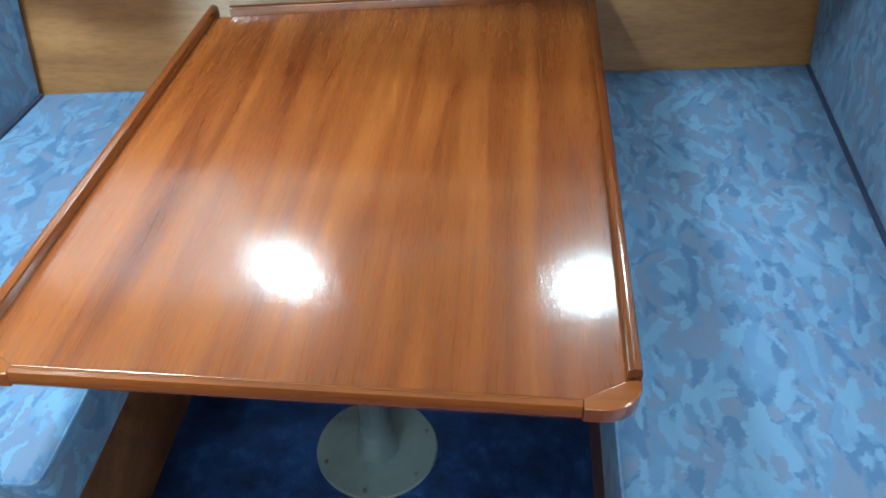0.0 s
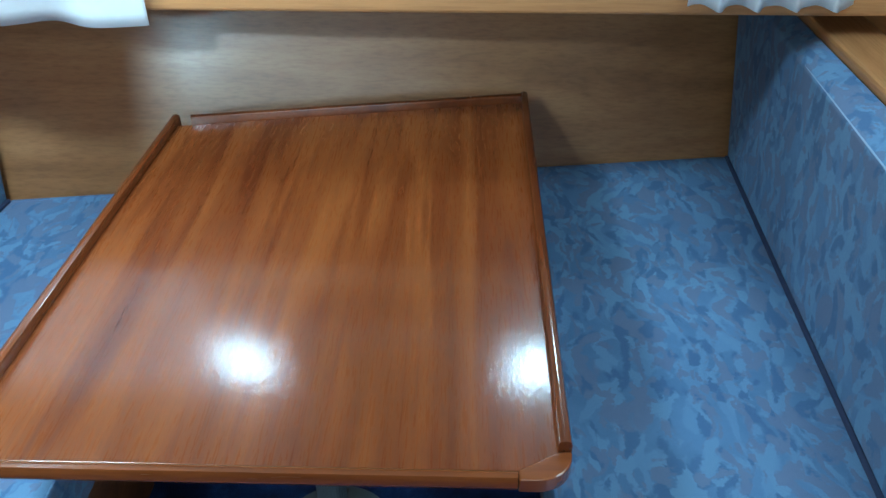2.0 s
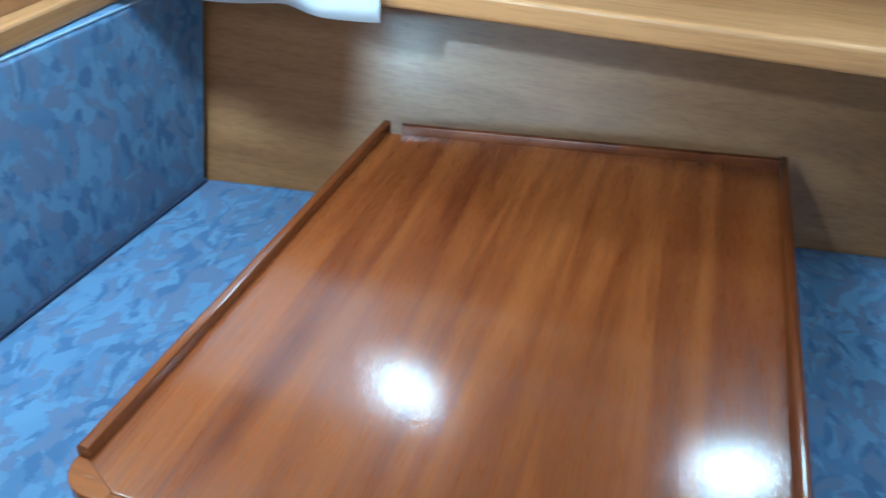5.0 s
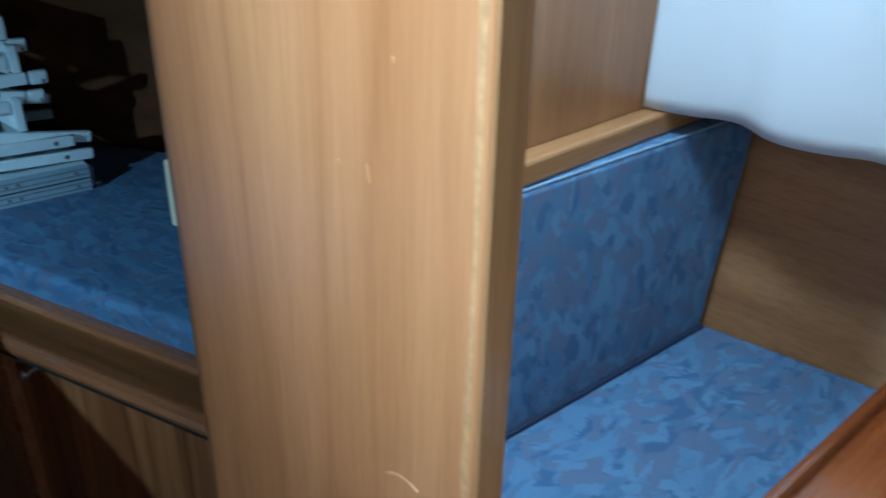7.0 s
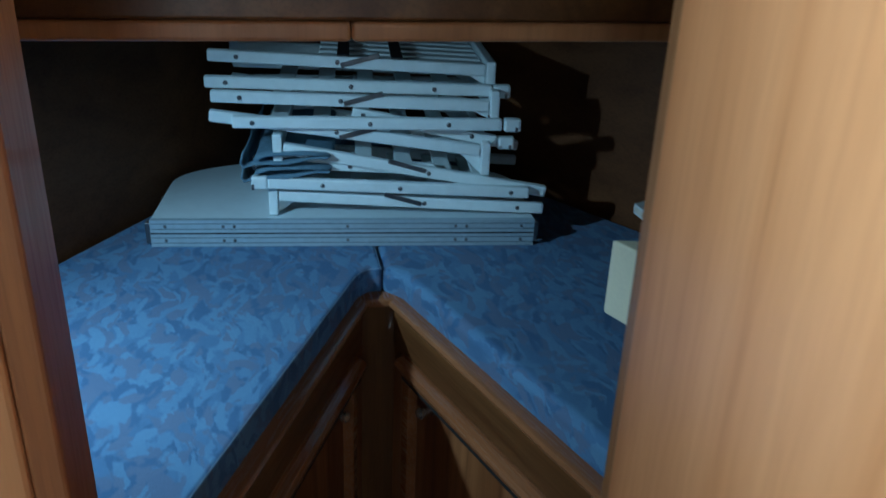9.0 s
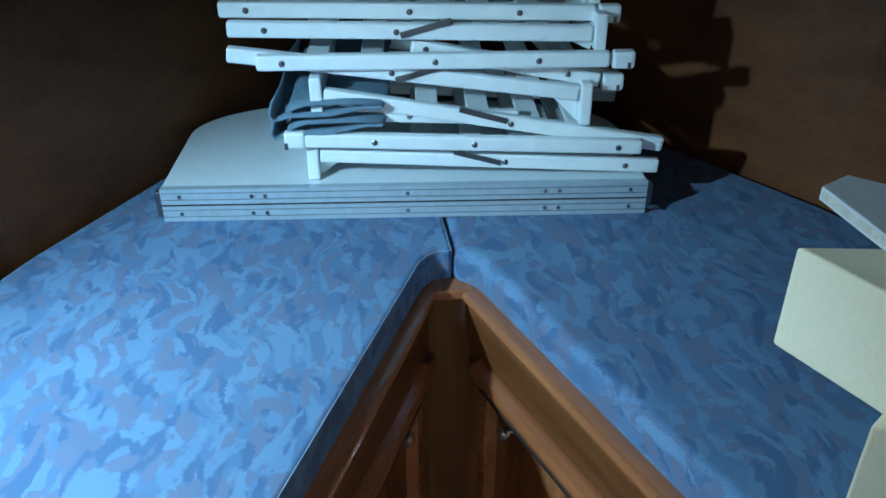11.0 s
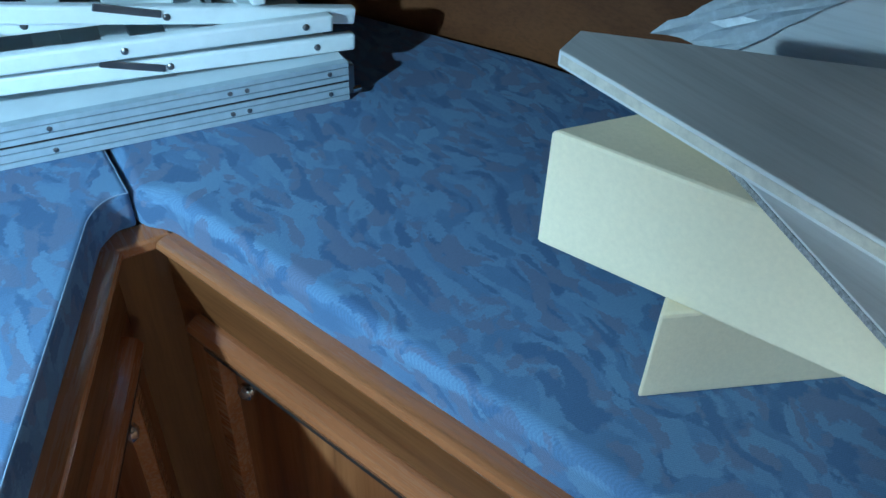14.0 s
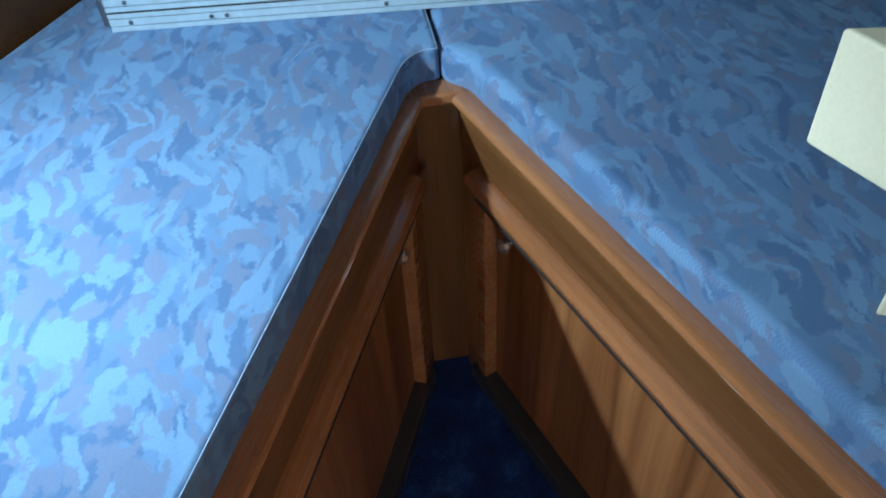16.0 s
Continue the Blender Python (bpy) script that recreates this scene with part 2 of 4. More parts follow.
M_JAMB = wood("red_brown_jamb", (0.20, 0.066, 0.022), (0.29, 0.100, 0.034), (0.37, 0.140, 0.050), 2, 0.32, 0.2)
# brown veneer, colour darkened to carry the shade of the bow
M_BOW = wood("brown_bow_veneer_shaded", (0.090, 0.031, 0.010), (0.125, 0.045, 0.015), (0.160, 0.061, 0.021), 0, 0.5, 0.0, spec=0.3)
M_FABRIC = fabric("blue_upholstery")
M_FABRIC_F = fabric("blue_upholstery_lengthwise", 1.0, (0, 0, 90))
# same fabric, toned down so the upright cushions carry shade in their colour
M_FABRIC_V = fabric("blue_upholstery_upright_shaded", 0.93, (90, 0, 0))
M_PIPING = plain("navy_piping", (0.016, 0.026, 0.065), 0.8)
M_CARPET = carpet_mat()
M_CLOTH = cloth_mat()
M_WHITE = plain("white_painted_wood", (0.78, 0.86, 0.88), 0.4, var=0.05)
M_LAMINATE = plain("white_laminate", (0.68, 0.76, 0.80), 0.35, var=0.04)
M_ALU = plain("brushed_aluminium", (0.42, 0.52, 0.59), 0.40, 0.3, 0.10, 60)
M_GREYMET = plain("grey_cast_aluminium", (0.20, 0.25, 0.28), 0.42, 0.5, 0.1, 40)
M_CHROME = plain("nickel_chrome", (0.72, 0.70, 0.66), 0.12, 1.0, 0.05)
M_STEEL = plain("dark_steel", (0.20, 0.20, 0.21), 0.35, 0.9)
# near-black for strips that stand in for shade
M_BLACK = plain("black_painted_shade", (0.012, 0.010, 0.010), 0.7)
M_FOAM = plain("cream_foam", (0.90, 0.79, 0.57), 0.95, 0, 0.04, 180, 0.18, 0.1)
M_PLY = wood("greyed_plywood", (0.60, 0.61, 0.60), (0.74, 0.75, 0.75), (0.86, 0.87, 0.88), 0, 0.55, 0.0, 22, 0.2, (0, 0, 25))
M_PLYGREY = plain("rough_grey_edge", (0.34, 0.34, 0.34), 0.85, 0, 0.5, 240, 0.5)
M_PLYEDGE = plain("pale_ply_edge", (0.62, 0.58, 0.50), 0.75, 0, 0.2, 60)
M_BLUECLOTH = plain("slate_blue_canvas", (0.13, 0.21, 0.28), 0.9, 0, 0.2, 80, 0.3, 0.2)
M_FILM = plain("clear_film", (0.55, 0.60, 0.64), 0.25, 0, 0.1, 60)
M_DECK = plain("cream_headliner", (0.62, 0.60, 0.55), 0.8, 0, 0.06, 50)
M_LED = glow("led_face", (0.70, 0.88, 1.0), 7)
M_WINDOW = glow("daylight_pane", (0.78, 0.90, 1.0), 1.2)


# ---------------------------------------------------------------- building helpers
def link(name, bm, material, parent=None, label=""):
    me = bpy.data.meshes.new(name)
    bmesh.ops.recalc_face_normals(bm, faces=bm.faces)
    bm.to_mesh(me)
    bm.free()
    me.materials.append(material)
    ob = new(name, me)
    if parent is not None:
        ob.parent = parent
    if label:
        ob["label"] = label
    return ob


def part(name, bm, material, parent, label=""):
    return link(name, bm, material, parent, label)


def thing(name, x, y, z, label, category, group="", kind="", m=None):
    ob = new(name)
    ob.empty_display_size = 0.05
    ob.matrix_world = m if m is not None else Matrix.Translation((x, y, z))
    tagged(ob, label, category, group, kind)
    return ob


def smooth(ob, angle=40):
    for f in ob.data.polygons:
        f.use_smooth = True
    ob.data.set_sharp_from_angle(angle=radians(angle))
    ob.modifiers.new("even_shading", "WEIGHTED_NORMAL").keep_sharp = True
    return ob


def box(x0, x1, y0, y1, z0, z1, bev=0.0, seg=2, m=None, bm=None):
    own = bmesh.new()
    bmesh.ops.create_cube(own, size=1)
    bmesh.ops.scale(own, vec=(x1 - x0, y1 - y0, z1 - z0), verts=own.verts)
    bmesh.ops.translate(own, vec=((x0 + x1) / 2, (y0 + y1) / 2, (z0 + z1) / 2), verts=own.verts)
    if bev:
        bmesh.ops.bevel(own, geom=own.edges[:], offset=bev, segments=seg, profile=0.5, affect="EDGES", clamp_overlap=True)
    if m is not None:
        bmesh.ops.transform(own, matrix=m, verts=own.verts)
    if bm is None:
        return own
    tmp = bpy.data.meshes.new("tmp")
    own.to_mesh(tmp)
    own.free()
    bm.from_mesh(tmp)
    bpy.data.meshes.remove(tmp)
    return bm


def prism(poly, z0, z1, bev=0.0, seg=2, m=None):
    """An upright prism over a plan polygon."""
    bm = bmesh.new()
    lo = [bm.verts.new((x, y, z0)) for x, y in poly]
    hi = [bm.verts.new((x, y, z1)) for x, y in poly]
    n = len(poly)
    bm.faces.new(lo)
    bm.faces.new(hi)
    for i in range(n):
        bm.faces.new((lo[i], lo[(i + 1) % n], hi[(i + 1) % n], hi[i]))
    bmesh.ops.recalc_face_normals(bm, faces=bm.faces)
    if bev:
        bmesh.ops.bevel(bm, geom=bm.edges[:], offset=bev, segments=seg, profile=0.5, affect="EDGES", clamp_overlap=True)
    if m is not None:
        bmesh.ops.transform(bm, matrix=m, verts=bm.verts)
    return bm


def sweep(profile, a, b, up=(0, 0, 1)):
    """A straight bar from a to b; profile points are (sideways, up), sideways to the right of the way from a to b."""
    a, b, up = Vector(a), Vector(b), Vector(up)
    d = (b - a).normalized()
    side = d.cross(up).normalized()
    top = side.cross(d)
    bm = bmesh.new()
    rings = [[bm.verts.new(p + side * s + top * u) for s, u in profile] for p in (a, b)]
    n = len(profile)
    for i in range(n):
        bm.faces.new((rings[0][i], rings[0][(i + 1) % n], rings[1][(i + 1) % n], rings[1][i]))
    bm.faces.new(rings[0])
    bm.faces.new(rings[1])
    return bm


def rounded(w0, w1, h0, h1, r=0.004):
    """A rectangle profile with cut corners."""
    k = r * 0.3
    return [(w0 + r, h0), (w1 - r, h0), (w1 - k, h0 + k), (w1, h0 + r), (w1, h1 - r), (w1 - k, h1 - k), (w1 - r, h1), (w0 + r, h1),
            (w0 + k, h1 - k), (w0, h1 - r), (w0, h0 + r), (w0 + k, h0 + k)]


def lathe(profile, seg=32, m=None):
    """A turned body about z; profile points are (radius, height)."""
    bm = bmesh.new()
    rings = []
    for r, z in profile:
        if r < 1e-5:
            rings.append([bm.verts.new((0, 0, z))])
        else:
            rings.append([bm.verts.new((r * math.cos(2 * math.pi * i / seg), r * math.sin(2 * math.pi * i / seg), z)) for i in range(seg)])
    for p, q in zip(rings, rings[1:]):
        for i in range(seg):
            j = (i + 1) % seg
            if len(p) == 1 and len(q) == 1:
                continue
            if len(p) == 1:
                bm.faces.new((p[0], q[j], q[i]))
            elif len(q) == 1:
                bm.faces.new((p[i], p[j], q[0]))
            else:
                bm.faces.new((p[i], p[j], q[j], q[i]))
    if m is not None:
        bmesh.ops.transform(bm, matrix=m, verts=bm.verts)
    return bm


def tube(points, r, seg=10):
    """A round bar through points, with mitred bends and closed ends."""
    bm = bmesh.new()
    pts = [Vector(p) for p in points]
    rings = []
    ref = None
    for i, p in enumerate(pts):
        d = (pts[min(i + 1, len(pts) - 1)] - pts[max(i - 1, 0)]).normalized()
        if ref is None:
            ref = d.orthogonal().normalized()
        ref = (ref - d * ref.dot(d)).normalized()
        o = d.cross(ref)
        rings.append([bm.verts.new(p + (ref * math.cos(2 * math.pi * k / seg) + o * math.sin(2 * math.pi * k / seg)) * r) for k in range(seg)])
    for a, b in zip(rings, rings[1:]):
        for k in range(seg):
            bm.faces.new((a[k], a[(k + 1) % seg], b[(k + 1) % seg], b[k]))
    bm.faces.new(rings[0])
    bm.faces.new(rings[-1])
    return bm


def bend(points, r, n=5):
    """Rounds the inner corners of a line of points."""
    pts = [Vector(p) for p in points]
    out = [pts[0]]
    for a, b, c in zip(pts, pts[1:], pts[2:]):
        p, q = b + (a - b).normalized() * r, b + (c - b).normalized() * r
        out += [p.lerp(b, k / n).lerp(b.lerp(q, k / n), k / n) for k in range(n + 1)]
    return out + [pts[-1]]


def structure(name, bm, material, label, category="wall"):
    return tagged(link(name, bm, material), label, category, kind="structure")


# ---------------------------------------------------------------- structure
FORE = -0.156           # sole of the fore cabin
BK0, BK1 = -0.935, -0.900   # forward bulkhead
structure("floor", box(BK0, 2.0, -1.30, 1.30, -0.05, 0.0), M_CARPET, "dark blue short pile carpet on the saloon sole", "floor")
structure("floor_fore", prism([(BK0 - 0.001, -1.0), (BK0 - 0.001, 0.8), (-2.10, 0.0), (-2.10, -0.16)], FORE - 0.05, FORE), M_CARPET,
          "dark blue carpet in the fore cabin footwell", "floor")
structure("floor_riser", box(BK0 - 0.004, BK0 + 0.02, -0.6, 0.3, FORE - 0.05, -0.052), M_TEAK_X, "wooden riser of the step down", "step")
structure("ceiling", box(BK0, 2.0, -1.30, 1.60, CEIL, CEIL + 0.04), M_DECK, "cream lined cabin ceiling", "ceiling")

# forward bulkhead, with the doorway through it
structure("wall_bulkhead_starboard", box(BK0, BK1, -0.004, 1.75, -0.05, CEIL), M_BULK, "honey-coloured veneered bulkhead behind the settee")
structure("wall_bulkhead_port", box(BK0, BK1, -1.30, -0.491, -0.05, CEIL), M_OAK_Z, "honey-coloured veneered bulkhead beside the doorway")
structure("wall_bulkhead_head", box(BK0, BK1, -0.491, -0.004, 1.622, CEIL), M_OAK_Y, "honey-coloured bulkhead over the doorway")
structure("trim_door_jamb", box(-0.945, -0.872, -0.490, -0.4665, 0.002, 1.62, 0.004), M_DOOR, "varnished timber door jamb with darker inner edge", "door jamb")
structure("trim_door_jamb_stop", box(-0.947, -0.874, -0.4660, -0.4430, 0.002, 1.62, 0.003), M_JAMB, "dark red-brown rebate strip of the door jamb", "door jamb")

# hull side: leaning panel, shelf with fiddle, side deck
hull_a, hull_b = (-0.90, 0.965), (2.0, 1.417)
bm = bmesh.new()
vs = []
for (x, y) in (hull_a, hull_b):
    vs.append([bm.verts.new((x, y + dy, z)) for dy, z in ((-0.36, -0.05), (0.0, 0.50), (0.14, 0.90), (0.16, 0.994), (0.19, 0.994), (0.17, 0.90), (0.03, 0.50), (-0.33, -0.05))])
for i in range(8):
    j = (i + 1) % 8
    bm.faces.new((vs[0][i], vs[0][j], vs[1][j], vs[1][i]))
bm.faces.new(vs[0])
bm.faces.new(vs[1])
structure("wall_hull_lining", bm, M_HULL, "honey-coloured veneered hull lining that leans outwards")
for nm, x0, x1, z0, z1 in (("wall_hull_low", BK1, 2.0, 0.95, 1.05), ("wall_hull_high", BK1, 2.0, 1.31, CEIL), ("wall_hull_mid", -0.37, 2.0, 1.05, 1.31), ("wall_hull_fore", BK1, -0.87, 1.05, 1.31)):
    structure(nm, box(x0, x1, 1.60, 1.64, z0, z1), M_OAK_X, "honey-coloured cabin side above the shelf")
structure("window_hull_pane", box(-0.87, -0.37, 1.625, 1.63, 1.05, 1.31), M_WINDOW, "daylit cabin window behind the curtain", "window")
structure("shelf", box(BK1, 2.0, 0.905, 1.60, 1.000, 1.018), M_OAK_X, "honey-coloured shelf along the hull side", "shelf")
structure("trim_shelf_fiddle", box(BK1 + 0.002, 2.0, 0.875, 0.904, 0.998, 1.040, 0.007, 3), M_OAK_X, "rounded honey-coloured shelf fiddle", "trim")
structure("ceiling_side_deck", box(BK1, 2.0, 1.05, 1.60, 1.335, 1.365), M_DECK, "cream lined underside of the side deck", "ceiling")
structure("wall_coaming", box(BK1, 2.0, 1.035, 1.075, 1.366, CEIL), M_OAK_X, "honey-coloured cabin side over the settee")

# port side and aft end, with window openings
for nm, x0, x1, z0, z1 in (("wall_port_low", BK0, 2.0, -0.05, 1.12), ("wall_port_high", BK0, 2.0, 1.58, CEIL), ("wall_port_fore", BK0, -0.12, 1.12, 1.58), ("wall_port_aft", 0.82, 2.0, 1.12, 1.58)):
    structure(nm, box(x0, x1, -1.34, -1.30, z0, z1), M_OAK_X, "honey-coloured cabin side")
for nm, y0, y1, z0, z1 in (("wall_aft_low", -1.34, 1.64, -0.05, 0.90), ("wall_aft_high", -1.34, 1.64, 1.70, CEIL), ("wall_aft_port", -1.34, -1.0, 0.90, 1.70), ("wall_aft_starboard", -0.10, 1.64, 0.90, 1.70)):
    structure(nm, box(2.0, 2.04, y0, y1, z0, z1), M_OAK_Y, "honey-coloured aft bulkhead")

structure("window_port_pane", box(-0.12, 0.82, -1.337, -1.333, 1.12, 1.58), M_WINDOW, "daylit window in the port cabin side", "window")
structure("window_aft_pane", box(2.034, 2.038, -1.0, -0.10, 0.90, 1.70), M_WINDOW, "daylit window in the aft bulkhead", "window")

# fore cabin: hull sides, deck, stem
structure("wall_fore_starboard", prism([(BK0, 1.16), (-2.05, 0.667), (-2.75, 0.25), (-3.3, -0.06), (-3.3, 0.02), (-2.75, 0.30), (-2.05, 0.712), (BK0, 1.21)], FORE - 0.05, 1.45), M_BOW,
          "brown veneer lining of the bow, its shade put into the colour")
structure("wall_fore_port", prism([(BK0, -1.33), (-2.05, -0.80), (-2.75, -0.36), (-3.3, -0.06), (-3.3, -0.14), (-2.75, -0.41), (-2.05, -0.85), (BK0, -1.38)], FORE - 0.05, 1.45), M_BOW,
          "brown veneer lining of the bow, its shade put into the colour")
structure("ceiling_fore", prism([(BK0 - 0.002, -1.38), (-3.34, -0.14), (-3.34, 0.02), (BK0 - 0.002, 1.21)], 1.45, 1.49), M_TEAK_X, "dark timber deck head", "ceiling")
structure("beam_deck", box(-1.325, -1.285, -1.12, 0.95, 1.228, 1.449, 0.004), M_TEAK_X, "dark teak deck beam across the fore cabin", "beam")
structure("trim_beam_edge", box(-1.329, -1.281, -1.12, -0.200, 1.206, 1.2275, 0.005, 3), M_DOOR, "pale rounded edge strip under the deck beam", "trim")
structure("trim_beam_edge", box(-1.329, -1.281, -0.199, 0.95, 1.206, 1.2275, 0.005, 3), M_DOOR, "pale rounded edge strip under the deck beam", "trim")
# ---------------------------------------------------------------- saloon things
def dining_table():
    t = thing("dining_table", -0.02, 0.50, 0, "varnished mahogany dinette table with raised fiddle on a metal pedestal", "table")
    off = Matrix.Translation((0.02, -0.50, 0))
    xl, xr, yn, yl, yr = -0.391, 0.360, 0.068, 0.985, 1.122
    xlf, xrf = -0.372, 0.366

    def P(name, bm, material, label=""):
        bmesh.ops.transform(bm, matrix=off, verts=bm.verts)
        return smooth(part(name, bm, material, t, label))
    cx, cy = 0.052, 0.030
    P("tabletop", prism([(xl, yn + cy), (xl + cx, yn), (xr - cx, yn), (xr, yn + cy), (xrf, yr), (xlf, yl)], 0.697, 0.714, 0.002), M_TABLE, "glossy red-brown mahogany top")
    prof = rounded(-0.002, 0.015, 0.692, 0.732, 0.006)
    P("side_fiddle", sweep(prof, (xr, yn + cy + 0.002, 0), (xrf, yr + 0.02, 0)), M_RAIL)
    P("side_fiddle", sweep([(-s, u) for s, u in prof], (xl, yn + cy + 0.002, 0), (xlf, yl + 0.018, 0)), M_RAIL)
    P("end_fiddle", sweep([(-s, u) for s, u in prof], (xlf + 0.028, yl + 0.0085, 0), (xrf + 0.004, yr + 0.003, 0)), M_RAIL)
    P("edge_moulding", sweep(rounded(-0.001, 0.015, 0.693, 0.7195, 0.009), (xl + cx + 0.001, yn, 0), (xr - cx - 0.001, yn, 0)), M_RAIL_X, "rounded lighter front edge")
    for s in (1, -1):
        ex = xr if s > 0 else xl
        arc = []
        for k in range(7):
            a = -math.pi / 2 * (k / 6)
            arc.append((ex + s * (-0.030 + 0.045 * math.cos(a)), yn + 0.026 + 0.041 * math.sin(a)))
        poly = [(ex - s * (cx + 0.0005), yn + 0.0005), (ex - s * 0.0005, yn + cy + 0.0005), (ex + s * 0.0148, yn + cy + 0.001)] + arc + [(ex - s * cx, yn - 0.0148)]
        P("corner_block", prism(poly, 0.693, 0.7165, 0.004, 3), M_RAIL_X, "rounded mitred corner")
    leg = smooth(part("pedestal", lathe([(0, 0.010), (0.045, 0.010), (0.043, 0.030), (0.037, 0.060), (0.033, 0.064), (0.030, 0.070), (0.028, 0.10), (0.028, 0.672), (0.060, 0.676), (0.060, 0.688), (0, 0.688)], 36), M_GREYMET, t, "grey cast pedestal"))
    rib = part("flute", box(0.0275, 0.0300, -0.0014, 0.0014, 0.08, 0.60), M_GREYMET, leg)
    for k in range(1, 30):
        more = new("flute", rib.data)
        more.parent = leg
        more.matrix_local = Matrix.Rotation(2 * math.pi * k / 30, 4, "Z")
    smooth(part("base_plate", lathe([(0, 0.0), (0.122, 0.0), (0.125, 0.003), (0.122, 0.007), (0.060, 0.010), (0, 0.0105)], 48), M_GREYMET, t, "round grey base plate"))
    for k in range(6):
        a = math.radians(60 * k + 25)
        part("screw", lathe([(0, 0.006), (0.0055, 0.006), (0.005, 0.0095), (0, 0.0105)], 10, Matrix.Translation((0.108 * math.cos(a), 0.108 * math.sin(a), 0.0))), M_STEEL, t)
    return t


dining_table()


M_THREAD = plain("pale_blue_thread", (0.24, 0.33, 0.46), 0.8)


def cushion(name, poly, z0, z1, label, category, group="", r=0.026, material=None, piping=True, thread=0.0028):
    """An upholstered foam slab over a plan polygon, with a piped seam round the top edge."""
    bm = prism(poly, z0, z1)
    edges = [e for e in bm.edges if max(v.co.z for v in e.verts) > z1 - 1e-5]
    bmesh.ops.bevel(bm, geom=edges, offset=r, segments=5, profile=0.5, affect="EDGES", clamp_overlap=True)
    ob = smooth(link(name, bm, material or M_FABRIC), 60)
    tagged(ob, label, category, group)
    if piping:
        n = len(poly)
        cx, cy = sum(p[0] for p in poly) / n, sum(p[1] for p in poly) / n
        pts = []
        for i, (x, y) in enumerate(poly):
            a, b = Vector(poly[i - 1]), Vector(poly[(i + 1) % n])
            p = Vector((x, y))
            e1, e2 = (p - a).normalized(), (b - p).normalized()
            nrm = Vector((e1.y + e2.y, -e1.x - e2.x)).normalized()
            if nrm.dot(p - Vector((cx, cy))) < 0 and n <= 4:
                nrm = -nrm
            pts.append((p - nrm * r * 0.30, z1 - r * 0.30))
        loop = [(*p, z) for p, z in pts]
        part("piping", tube(bend(loop + [loop[0]], 0.02), thread, 6), M_THREAD if thread < 0.002 else (material or M_FABRIC), ob)
    return ob


# settees: base, cushion, back
def bench(x0, x1, y0, y1, label, flip):
    b = thing("settee", (x0 + x1) / 2, (y0 + y1) / 2, 0, label, "bench", "settees of the dinette")
    off = Matrix.Translation((-(x0 + x1) / 2, -(y0 + y1) / 2, 0))

    def P(name, bm, material, lab=""):
        bmesh.ops.transform(bm, matrix=off, verts=bm.verts)
        return part(name, bm, material, b, lab)
    fx = x0 if flip else x1
    s = 1 if flip else -1
    P("front_panel", box(min(fx, fx + s * 0.02), max(fx, fx + s * 0.02), y0 + 0.02, y1 - 0.36, 0.0, 0.40, 0.002), M_TEAK_X)
    P("end_panel", box(x0, x1, y0, y0 + 0.019, 0.0, 0.43, 0.003), M_OAK_Z)
    P("seat_board", box(x0, x1, y0 + 0.02, y1 - 0.10, 0.401, 0.424), M_OAK_Y)
    P("front_trim", sweep(rounded(-0.03, 0.0, 0.36, 0.46, 0.008) if flip else rounded(0.0, 0.03, 0.36, 0.46, 0.008), (fx, y0, 0), (fx, y1 - 0.15, 0)), M_RAIL, "dark rounded front trim")
    return b


part("end_post", box(-0.02, 0.016, -0.016, 0.018, 0.0, 0.455, 0.008, 3), M_OAK_Z, thing("settee_post", -0.425, 0.0305, 0, "rounded honey-coloured post at the settee corner", "post"))
bench(-0.80, -0.448, 0.022, 0.98, "teak settee base under the forward cushion", False)
bench(0.42, 0.96, -0.10, 1.20, "teak settee base under the aft cushion", True)
cushion("seat_cushion", [(-0.850, 0.030), (-0.352, 0.030), (-0.352, 1.050), (-0.800, 0.985)], 0.425, 0.53, "blue leaf-patterned seat cushion on the forward settee", "cushion", "settee cushions")
cushion("seat_cushion", [(0.372, -0.09), (0.850, -0.09), (0.905, 1.240), (0.372, 1.165)], 0.425, 0.53, "blue leaf-patterned seat cushion on the aft settee", "cushion", "settee cushions")


def back_cushion(near, far, lean, back, z0, z1, rise, label, hull, xs):
    """A back cushion against a bulkhead; its outer end follows the leaning hull, its top rises to the back."""
    (xn, yn), (xf, yf) = near, far
    s = -1 if xn < 0 else 1
    bm = bmesh.new()
    pts = []
    for z, h in ((z0, 0.0), (z1, 1.0)):
        ye = yf + hull * (z - 0.53)
        pts.append([bm.verts.new(v) for v in ((xn + lean * h, yn, z), (xf + lean * h, ye, z), (back, ye, z + rise * h), (back, yn, z + rise * h))])
    for i in range(4):
        j = (i + 1) % 4
        bm.faces.new((pts[0][i], pts[0][j], pts[1][j], pts[1][i]))
    bm.faces.new(pts[0])
    bm.faces.new(pts[1])
    bmesh.ops.recalc_face_normals(bm, faces=bm.faces)
    bmesh.ops.bevel(bm, geom=bm.edges[:], offset=0.016, segments=5, profile=0.5, affect="EDGES", clamp_overlap=True)
    ob = smooth(link("back_cushion", bm, M_FABRIC_V), 60)
    tagged(ob, label, "cushion", "settee back cushions")
    ye = yf + hull * (z1 - 0.53)
    part("cord", tube([(xn - s * 0.004, yn + 0.01, 0.5325), (xf - s * 0.004, yf - 0.01, 0.5325)], 0.0055, 8), M_PIPING, ob, "navy cord along the lower edge")
    part("seam", tube([(xn + lean + xs, yn + 0.02, z1 + 0.0), (xf + lean + xs, ye - 0.02, z1 + 0.0)], 0.0022, 6), M_THREAD, ob, "pale piped seam")
    return ob


